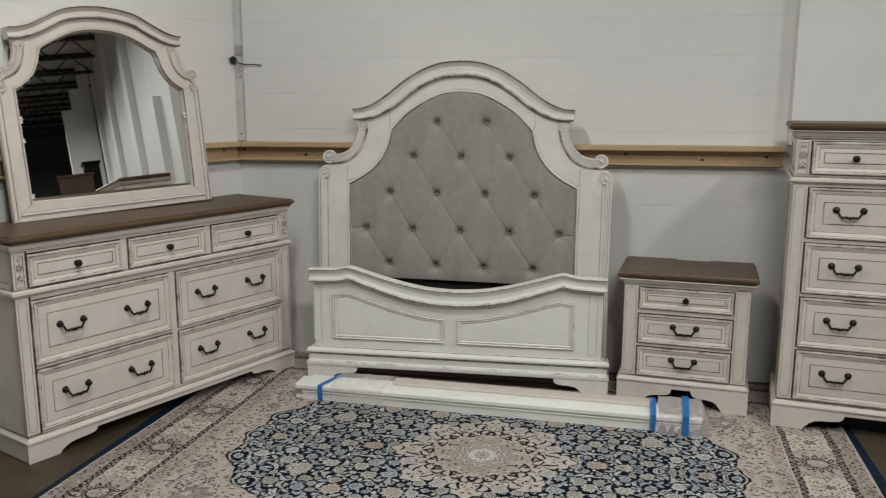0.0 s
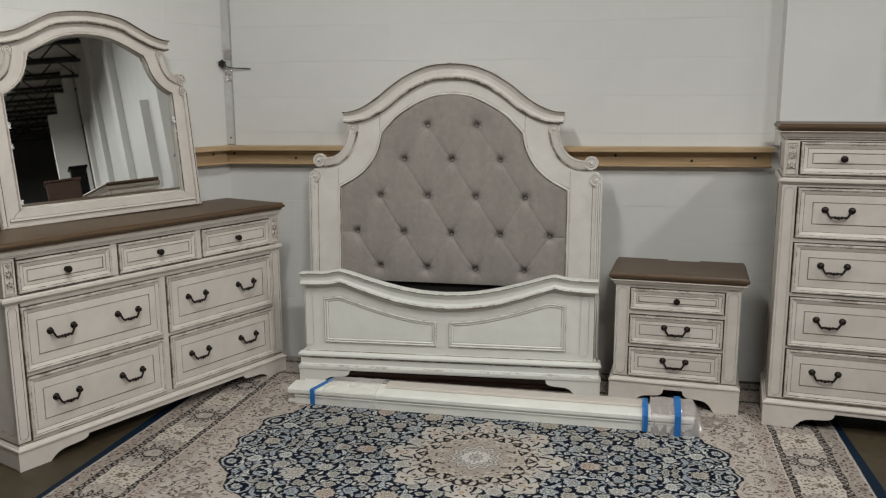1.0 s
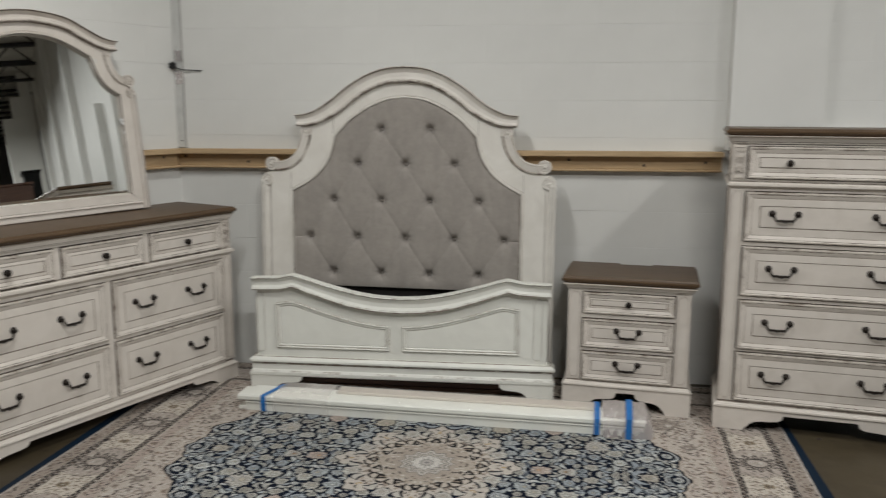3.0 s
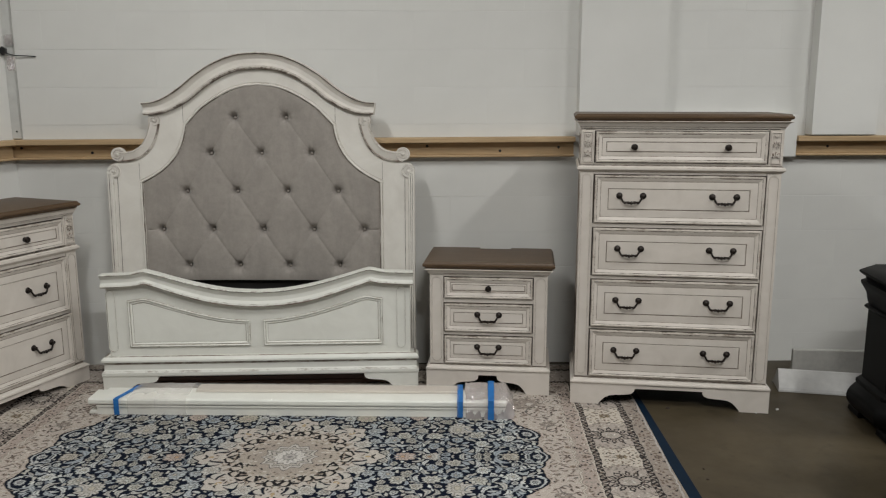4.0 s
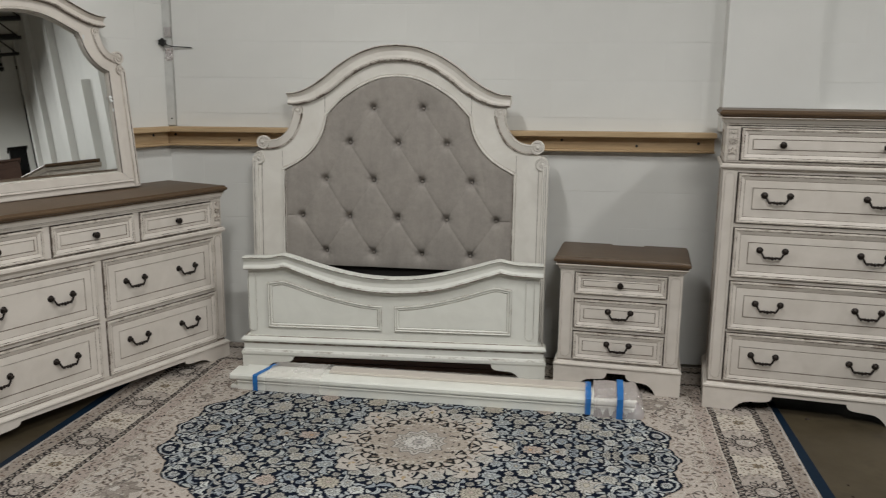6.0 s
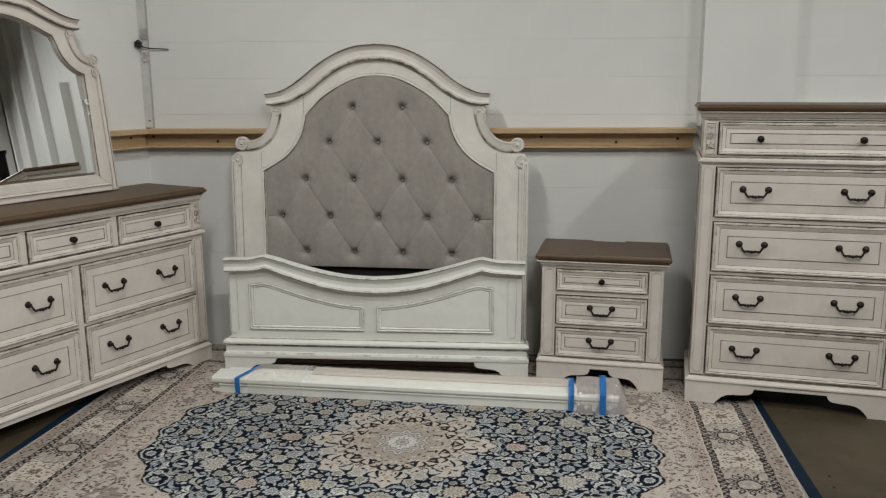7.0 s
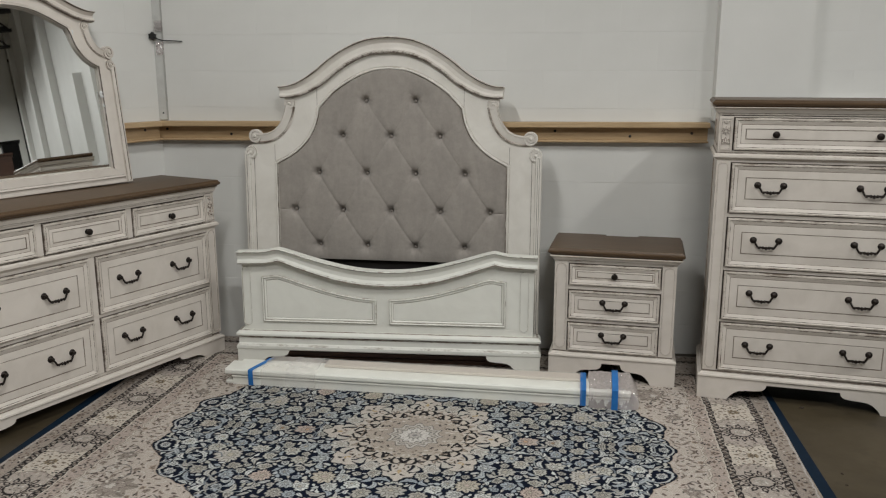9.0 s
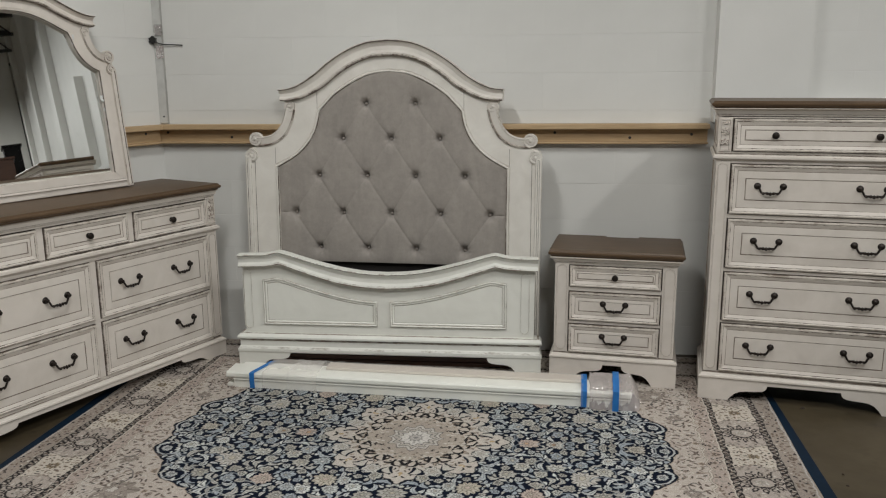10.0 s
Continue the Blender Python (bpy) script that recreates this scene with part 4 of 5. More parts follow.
loft(bm, [[(u, y, z) for y, z in ((0.012, 0.052), (0.0, 0.056), (-0.003, 0.062), (-0.003, 0.078), (0.004, 0.086), (0.120, 0.088), (0.120, 0.052))] for u in (-0.990, 1.092)], [0])
part("upper_rail", bm, BEDSET, bundle)
part("centre_board", boxed(-0.955, 1.01, 0.122, 0.172, 0.051, 0.080, 0.002), BEDSET, bundle)
part("tongue", boxed(-0.992, -0.953, 0.010, 0.085, 0.003, 0.020, 0.002), BEDSET, bundle)
part("raw_slat", boxed(-0.48, 0.86, 0.090, 0.172, 0.089, 0.103, 0.002), RAWWOOD, bundle, "pale unpainted wooden slat")


def tape_band(u, w, skew, top, out=0.0):
    """A strip of tape up the front and back over the top."""
    bm = bmesh.new()
    rows = [(-0.0045, 0.004, 0), (-0.0075, 0.05, 0), (-0.0075, 0.086, 0), (0.002, 0.0905, 0.1), (0.090, top, 0.6), (0.174, top, 1.0)]
    rows = [(y - out * (y < 0.01), z + out * 0.6 * (0.08 < z < 0.1), f) for y, z, f in rows]
    loft(bm, [[(u - w / 2 + skew * f, y, z), (u + w / 2 + skew * f, y, z), (u + w / 2 + skew * f, y + 0.001, z - 0.0012), (u - w / 2 + skew * f, y + 0.001, z - 0.0012)] for y, z, f in rows])
    return bm


for u, w, skew, top, out in ((-0.850, 0.026, 0.05, 0.0915, 0.0), (0.850, 0.028, 0.0, 0.108, 0.0), (1.000, 0.030, 0.005, 0.1290, 0.030)):
    part("tape", tape_band(u, w, skew, top, out), TAPE, bundle, "strip of blue masking tape")


def shell(u0, u1, bulge, seed, nu=24, crease=0.0):
    """A loose film sleeve round the bundle."""
    rnd, bm = random.Random(seed), bmesh.new()
    prof = [(-0.008, 0.004), (-0.012, 0.03), (-0.012, 0.062), (-0.010, 0.088), (0.012, 0.097), (0.05, 0.100), (0.09, 0.107), (0.13, 0.108), (0.175, 0.106), (0.182, 0.07), (0.179, 0.004)]
    rings = []
    for k in range(nu + 1):
        f = k / nu
        close = max(0.0, f - 0.85) / 0.15 * bulge
        rings.append([(u0 + (u1 - u0) * f + rnd.uniform(-0.003, 0.003), y - rnd.uniform(0, 0.004 + crease) - 0.010 * bulge * (1 - close) * (y < 0), max(0.003, z * (1 - 0.45 * close) + (rnd.uniform(-0.002, 0.003 + crease) + 0.012 * bulge * (1 - close) if z > 0.05 else 0))) for y, z in prof])
    loft(bm, rings, None, (False, False), closed=False)
    return bm


part("folded_film", shell(-0.790, -0.50, 0.0, 8, 16), MILKY, bundle, "folded milky film round the end", True).visible_shadow = False
part("film_sleeve", shell(-0.66, 0.845, 0.0, 3, 60), WRAP, bundle, "clear plastic film sleeve", True).visible_shadow = False
part("bubble_wrap", shell(0.875, 1.115, 1.0, 5, 24, 0.004), BUBBLE, bundle, "shiny bubble wrap round the end", True).visible_shadow = False


# ---- the rug ----
RUG_X, RUG_Y, RUG_TURN = -0.479, 3.460, -1.3
RUG_W, RUG_H = 3.29, 2.48
NAVY, DARK, FIELD = (0.0034, 0.0060, 0.0160), (0.007, 0.008, 0.012), (0.438, 0.386, 0.343)


class Cloth:
    """One quarter of the rug as a field of colours, painted with flowers, leaves and stems."""

    def __init__(self, w, h, nx, ny):
        self.xs, self.ys = np.linspace(0, w, nx), np.linspace(0, h, ny)
        self.X, self.Y = np.meshgrid(self.xs, self.ys)
        # Hand-knotted unevenness: every motif wavers a little
        rs = np.random.RandomState(9)
        for size, amp in ((0.045, 0.0035), (0.014, 0.0022)):
            gx, gy = np.arange(0, w + 3 * size, size), np.arange(0, h + 3 * size, size)
            for a in (0, 1):
                g = rs.randn(len(gy), len(gx))
                rows = np.stack([np.interp(self.xs, gx, r) for r in g])
                field = np.stack([np.interp(self.ys, gy, rows[:, k]) for k in range(nx)], 1) * amp
                if a == 0:
                    self.X = self.X + field
                else:
                    self.Y = self.Y + field
        self.c = np.zeros((ny, nx, 3))
        self.c[:] = FIELD
        self.taken = np.zeros((ny, nx), bool)

    def cut(self, cx, cy, r):
        a, b = np.searchsorted(self.xs, (cx - r, cx + r))
        c, d = np.searchsorted(self.ys, (cy - r, cy + r))
        return slice(c, d), slice(a, b)

    def local(self, cx, cy, a, r):
        s = self.cut(cx, cy, r)
        dx, dy = self.X[s] - cx, self.Y[s] - cy
        ca, sa = math.cos(a), math.sin(a)
        return s, dx * ca + dy * sa, dy * ca - dx * sa

    def blend(self, s, mask, colour):
        m = np.clip(mask, 0, 1)[..., None]
        self.c[s] = self.c[s] * (1 - m) + np.array(colour) * m

    def free(self, s, body, gap):
        """True, and the ground taken, where nothing lies within the gap of this motif."""
        if body.size == 0 or (body > 0).sum() < 3:
            return False
        if (self.taken[s] & (body > -gap)).sum() > 0.03 * (body > -gap).sum():
            return False
        self.taken[s] |= body > 0
        return True

    def ink(self, s, body, colour, rim=None, line=0.0):
        if rim is not None:
            self.blend(s, (body + line) / 0.0025, rim)
        self.blend(s, body / 0.0025 + 0.4, colour)

    def leaf(self, cx, cy, a, length, width, colour, rib=None, bend=0.15, teeth=0, gap=None, rim=None, line=0.0):
        s, p, q = self.local(cx, cy, a, length * 0.75)
        f = p / (length / 2)
        w = width / 2 * np.clip(1 - f * f, 0, 1) ** 0.7 * (1 - 0.25 * f)
        if teeth:
            w = w * (0.72 + 0.28 * np.abs(np.sin(teeth * f)))
        q = q - bend * length * (f * f - 0.4)
        body = np.where(np.abs(f) < 1, w - np.abs(q), -1.0)
        if gap is not None and not self.free(s, body, gap):
            return False
        self.ink(s, body, colour, rim, line)
        if rib is not None:
            self.blend(s, ((np.abs(q) < 0.0022) & (body > 0) & (f < 0.7)) * 0.75, rib)
        return True

    def palmette(self, cx, cy, a, r, lobes, colour, inner, ink, gap=None, heart=None, point=0.25, rim=None):
        """A pointed blossom with a scalloped outline and a smaller one inside it."""
        s, p, q = self.local(cx, cy, a, r * 1.5)
        d, t = np.hypot(p, q), np.arctan2(q, p)
        edge = r * (0.80 + point * 0.8 * np.cos(t) + 0.06 * np.sin(3 * t + 40 * cx)) * (0.72 + 0.28 * np.abs(np.cos(lobes * t / 2)))
        body = edge - d
        if gap is not None and not self.free(s, body, gap):
            return False
        self.ink(s, body, colour, rim, 0.004)
        spokes = (np.abs(np.sin(lobes * t / 2)) < 0.28) & (d > 0.55 * edge) & (body > 0)
        self.blend(s, spokes * 0.6, ink)
        self.blend(s, (0.60 * edge - d) / 0.0025, ink)
        self.blend(s, (0.60 * edge - 0.0035 - d) / 0.0025, inner)
        if r > 0.026:
            self.blend(s, (0.30 * edge - d) / 0.0025, ink)
            self.blend(s, (0.30 * edge - 0.003 - d) / 0.0025, heart if heart is not None else colour)
        return True

    def stem(self, pts, width, colour):
        for (x0, y0), (x1, y1) in zip(pts, pts[1:]):
            r = math.hypot(x1 - x0, y1 - y0) / 2 + width * 2
            s = self.cut((x0 + x1) / 2, (y0 + y1) / 2, r)
            if self.c[s].size == 0:
                continue
            dx, dy = x1 - x0, y1 - y0
            t = np.clip(((self.X[s] - x0) * dx + (self.Y[s] - y0) * dy) / (dx * dx + dy * dy + 1e-9), 0, 1)
            d = np.hypot(self.X[s] - x0 - t * dx, self.Y[s] - y0 - t * dy)
            self.blend(s, (width / 2 - d) / 0.002 + 0.5, colour)


def curl(cx, cy, r, a, turns, side, n=14):
    return [(cx + r * (1 - 0.75 * k / n) * math.cos(a + side * turns * 2 * math.pi * k / n), cy + r * (1 - 0.75 * k / n) * math.sin(a + side * turns * 2 * math.pi * k / n)) for k in range(n + 1)]


def loop(cx, cy, rx, ry, a, n=18):
    ca, sa = math.cos(a), math.sin(a)
    out = []
    for k in range(n + 1):
        t = 2 * math.pi * k / n
        p, q = rx * math.cos(t), ry * math.sin(t)
        out.append((cx + p * ca - q * sa, cy + p * sa + q * ca))
    return out


OVAL_X, OVAL_Y, OVAL_P = 1.112, 0.765, 2.35


def oval_point(a, level):
    rr = level / (abs(math.cos(a)) ** OVAL_P + abs(math.sin(a)) ** OVAL_P) ** (1 / OVAL_P)
    return OVAL_X * rr * math.cos(a), OVAL_Y * rr * math.sin(a)


def paint_field(q, rnd, W, H):
    """Faint arabesques and small dark marks over the pinkish ground."""
    brown, faint, ash = (0.085, 0.064, 0.055), (0.265, 0.220, 0.190), (0.48, 0.440, 0.400)
    x1, y1 = W - 0.39, H - 0.39
    for _ in range(150):
        x, y = rnd.uniform(0, x1), rnd.uniform(0, y1)
        q.stem(curl(x, y, rnd.uniform(0.025, 0.07), rnd.uniform(0, 6.3), rnd.uniform(0.5, 0.9), rnd.choice((-1, 1))), 0.0045, rnd.choice((ash, ash, faint)))
    # Pear-shaped blooms in the corners
    for x, y, a, r in ((1.10, 0.60, 2.4, 0.105), (0.86, 0.74, 0.3, 0.07), (1.16, 0.34, 1.2, 0.05)):
        q.palmette(x, y, a, r, 9, (0.27, 0.235, 0.205), (0.30, 0.26, 0.23), (0.12, 0.10, 0.09), 0.004, ash, 0.5, ash)
        q.stem(curl(x + 0.6 * r, y - r, r, a, 0.6, 1), 0.006, (0.13, 0.12, 0.115))
    for k in range(1500):
        x, y = rnd.uniform(0, x1), rnd.uniform(0, y1)
        z = rnd.random()
        if z < 0.22:
            q.palmette(x, y, rnd.uniform(0, 6.3), rnd.uniform(0.015, 0.026), rnd.choice((5, 6, 8)), rnd.choice((ash, faint, (0.30, 0.235, 0.185))), faint, brown, 0.008, brown)
        elif z < 0.50:
            q.leaf(x, y, rnd.uniform(0, 6.3), rnd.uniform(0.03, 0.055), 0.013, rnd.choice((ash, faint, (0.27, 0.22, 0.185))), brown, 0.25, 0, 0.007)
        elif z < 0.80:
            a = rnd.uniform(0, 6.3)
            for b in (0.0, 2.1, 4.0):
                q.leaf(x + 0.012 * math.cos(a + b), y + 0.012 * math.sin(a + b), a + b, 0.029, 0.0105, rnd.choice((brown, brown, (0.13, 0.10, 0.085))), None, 0.1, 0, 0.001 if b else 0.009)
        else:
            q.leaf(x, y, rnd.uniform(0, 6.3), 0.021, 0.011, brown, None, 0.1, 0, 0.009)


def paint_oval(q, rnd):
    """The navy oval with its lobed edge, densely set with leaves and blossoms."""
    every = (slice(None), slice(None))
    X, Y = q.X, q.Y
    ang = np.arctan2(Y / OVAL_Y, X / OVAL_X)
    level = (np.abs(X / OVAL_X) ** OVAL_P + np.abs(Y / OVAL_Y) ** OVAL_P) ** (1 / OVAL_P)
    inside = 0.978 + 0.048 * np.abs(np.cos(10 * ang)) ** 0.7 + 0.006 * np.cos(40 * ang) - level
    q.blend(every, inside / 0.003 + 2.5, (0.43, 0.37, 0.32))
    q.blend(every, inside / 0.003, DARK)
    keep = inside > 0.005
    base = q.c.copy()
    q.c[keep] = NAVY
    q.taken[:] = inside < 0.004
    star_zone = np.hypot(X, Y) < 0.345
    q.taken |= star_zone
    greys = ((0.450, 0.460, 0.445), (0.545, 0.555, 0.535), (0.375, 0.400, 0.410), (0.455, 0.445, 0.405), (0.318, 0.350, 0.378), (0.420, 0.405, 0.365), (0.360, 0.345, 0.310))
    pick = lambda: rnd.choice(greys)
    blue, soot = (0.15, 0.17, 0.195), (0.010, 0.012, 0.017)
    # Lobes of the edge: a pale loop with a flower inside
    for k in range(6):
        a = k * math.pi / 10
        x, y = oval_point(a, 0.978)
        t = math.atan2(y / OVAL_Y ** 2, x / OVAL_X ** 2)
        q.stem(loop(x - 0.005 * math.cos(t), y - 0.005 * math.sin(t), 0.046, 0.060, t), 0.0075, (0.42, 0.43, 0.43))
        q.palmette(x, y, t, 0.031, 8, (0.47, 0.475, 0.465), (0.40, 0.41, 0.41), soot, None, (0.44, 0.42, 0.39), 0.1)
        s, p, w = q.local(x, y, t, 0.07)
        q.taken[s] |= p * p + w * w < 0.033 ** 2
        for side in (-1, 1):
            b = a + side * math.pi / 20
            x, y = oval_point(b, 0.915)
            q.leaf(x, y, t + 1.57, 0.06, 0.024, pick(), soot, 0.3 * side, 0, 0.001)
            for f, w in ((0.028, 0.99), (0.055, 0.985), (0.082, 0.955)):
                x2, y2 = oval_point(a + side * f * 1.9, w)
                q.leaf(x2, y2, t + side * 0.9, 0.028, 0.013, pick(), None, 0.2, 0, 0.0)
    # Larger blossoms at their places
    gold, rose, beige = (0.43, 0.395, 0.330), (0.45, 0.375, 0.330), (0.45, 0.43, 0.395)
    for x, y, a, r, c, h in ((0.495, 0.0, 0.0, 0.060, rose, (0.45, 0.30, 0.20)), (0.615, 0.0, 0.0, 0.052, beige, (0.30, 0.20, 0.13)), (0.735, 0.290, 0.6, 0.078, beige, gold), (0.960, 0.0, 0.0, 0.050, (0.43, 0.40, 0.35), gold), (0.285, 0.420, 0.9, 0.066, gold, rose), (0.0, 0.495, 1.57, 0.070, (0.36, 0.35, 0.32), gold), (0.540, 0.443, 0.8, 0.058, rose, gold), (0.84, 0.13, 0.4, 0.044, greys[1], gold), (0.88, 0.41, 0.7, 0.05, greys[3], gold), (0.30, 0.63, 1.2, 0.06, beige, rose)):
        q.palmette(x, y, a, r, 11, c, tuple(v * 0.86 for v in c), (0.09, 0.075, 0.06), 0.002, h, 0.22)
    # Long vines, then everything that hangs on them
    for k in range(46):
        x, y = rnd.uniform(0.0, OVAL_X), rnd.uniform(0.0, OVAL_Y)
        q.stem(curl(x, y, rnd.uniform(0.06, 0.13), rnd.uniform(0, 6.3), rnd.uniform(0.5, 0.9), rnd.choice((-1, 1)), 20), 0.006, rnd.choice((blue, (0.26, 0.275, 0.28))))
    for tries, kind in ((190, 0), (420, 1), (700, 2), (2400, 3), (3000, 4), (3000, 5)):
        for k in range(tries):
            x, y, a = rnd.uniform(0, OVAL_X * 1.04), rnd.uniform(0, OVAL_Y * 1.04), rnd.uniform(0, 6.3)
            c = pick()
            if kind == 0:
                q.palmette(x, y, a, rnd.uniform(0.032, 0.050), rnd.choice((7, 9)), c, tuple(v * 0.82 for v in c), (0.075, 0.07, 0.065), 0.006, rnd.choice((gold, greys[1])))
            elif kind == 1:
                q.leaf(x, y, a, rnd.uniform(0.060, 0.098), rnd.uniform(0.020, 0.027), c, blue, rnd.choice((-0.3, 0.3)), rnd.choice((5, 7)), 0.0065)
            elif kind == 2:
                q.palmette(x, y, a, rnd.uniform(0.019, 0.028), rnd.choice((5, 6, 7)), c, tuple(v * 0.8 for v in c), soot, 0.006)
            elif kind == 3:
                q.leaf(x, y, a, rnd.uniform(0.034, 0.054), rnd.uniform(0.015, 0.021), c, blue, rnd.uniform(-0.3, 0.3), 0, 0.0055)
            elif kind == 4:
                q.leaf(x, y, a, rnd.uniform(0.026, 0.036), rnd.uniform(0.014, 0.018), c, None, rnd.uniform(-0.25, 0.25), 0, 0.0055)
            else:
                q.leaf(x, y, a, rnd.uniform(0.013, 0.022), rnd.uniform(0.009, 0.013), pick(), None, 0.1, 0, 0.005)
    q.c[~keep] = base[~keep]


def paint_star(q, rnd):
    """Pale eight-pointed star set with black-rimmed almonds, a browner disc and a fine-lined rosette."""
    every = (slice(None), slice(None))
    d, t = np.hypot(q.X, q.Y), np.arctan2(q.Y, q.X)
    tip = np.abs(np.cos(4 * t))
    points = 0.296 + 0.118 * tip ** 1.9 + 0.009 * np.cos(40 * t)
    cream, tan, ink = (0.458, 0.416, 0.374), (0.378, 0.332, 0.285), (0.012, 0.011, 0.013)
    q.blend(every, (points + 0.007 - d) / 0.003, DARK)
    q.blend(every, (points - d) / 0.003, cream)
    q.blend(every, (0.186 + 0.046 * tip + 0.010 * np.cos(24 * t) - d) / 0.006, tan)
    q.blend(every, (0.175 + 0.02 * tip - d) / 0.05, (0.338, 0.294, 0.254))
    # Cream blossoms and dark almonds in the notches between the points
    for k in range(2):
        a = math.pi / 8 + k * math.pi / 4
        x, y = 0.330 * math.cos(a), 0.330 * math.sin(a)
        q.palmette(x, y, a, 0.052, 7, (0.47, 0.455, 0.42), (0.43, 0.41, 0.375), (0.20, 0.18, 0.165), None, (0.38, 0.35, 0.31), 0.12, NAVY)
        for side in (-1, 1):
            b = a + side * 0.205
            q.leaf(0.322 * math.cos(b), 0.322 * math.sin(b), b + side * 0.5, 0.062, 0.030, (0.45, 0.425, 0.385), None, 0.3 * side, 0, None, NAVY, 0.013)
            b = a + side * 0.10
            q.leaf(0.272 * math.cos(b), 0.272 * math.sin(b), b - side * 0.6, 0.030, 0.012, (0.36, 0.30, 0.25), None, 0.2 * side, 0, None, ink, 0.004)
    # Black-rimmed almonds along the rim of the disc
    for k in range(8):
        a = (k + 0.5) * math.pi / 16
        r = 0.224 + 0.034 * abs(math.cos(4 * a))
        lean = 0.75 if k % 2 else -0.75
        q.leaf(r * math.cos(a), r * math.sin(a), a + lean, 0.054, 0.026, (0.45, 0.40, 0.35), None, 0.15 * (1 if k % 2 else -1), 0, None, ink, 0.0160)
        b = a + (0.07 if k % 2 else -0.07)
        q.leaf((r - 0.032) * math.cos(b), (r - 0.032) * math.sin(b), b + 1.2, 0.030, 0.015, ink, None, 0.2)
    # Figures on the points, and the flecks of the disc
    for k in range(3):
        a = k * math.pi / 4
        for r, l, w in ((0.368, 0.030, 0.011), (0.318, 0.024, 0.010)):
            for side in (-1, 1):
                b = a + side * 0.045
                q.leaf(r * math.cos(b), r * math.sin(b), a + side * 0.8, l, w, ink if r > 0.35 else (0.12, 0.09, 0.075), None, 0.2 * side)
        q.leaf(0.345 * math.cos(a), 0.345 * math.sin(a), a, 0.030, 0.016, (0.40, 0.30, 0.17), None, 0.0, 0, None, (0.24, 0.18, 0.13), 0.003)
    for k in range(9):
        a = k * math.pi / 16 + 0.05
        for r, l in ((0.178, 0.024), (0.154, 0.014)):
            b = a + (0.10 if l < 0.02 else 0.0)
            if k % 2:
                continue
            q.leaf(r * math.cos(b), r * math.sin(b), b + 1.57, l, 0.010, (0.075, 0.058, 0.050), None, 0.25)
    q.taken[:] = (d > points - 0.012) | (d < 0.138)
    for _ in range(150):
        a, r = rnd.uniform(0, math.pi / 2), rnd.uniform(0.135, 0.40)
        q.leaf(r * math.cos(a), r * math.sin(a), rnd.uniform(0, 6.3), rnd.uniform(0.014, 0.026), 0.009, rnd.choice((ink, (0.52, 0.47, 0.42), (0.24, 0.19, 0.15))), None, 0.25, 0, 0.007)
    # Rosette: pale scalloped lines over a soft ground
    cusp = 0.76 + 0.24 * np.abs(np.cos(6 * t)) ** 0.9 + 0.035 * np.cos(24 * t)
    for size, colour in ((0.128, (0.10, 0.09, 0.085)), (0.122, (0.46, 0.43, 0.395)), (0.104, (0.085, 0.078, 0.075)), (0.098, (0.40, 0.37, 0.335)), (0.076, (0.10, 0.092, 0.09)), (0.070, (0.53, 0.505, 0.475)), (0.036, (0.20, 0.19, 0.185)), (0.030, (0.40, 0.375, 0.35)), (0.014, (0.22, 0.21, 0.205))):
        q.blend(every, (size * cusp - d) / 0.0025 + 0.3, colour)
    q.blend(every, ((np.abs(np.sin(6 * t)) * d < 0.0060) & (d < 0.100) & (d > 0.034)) * 0.75, (0.10, 0.095, 0.095))


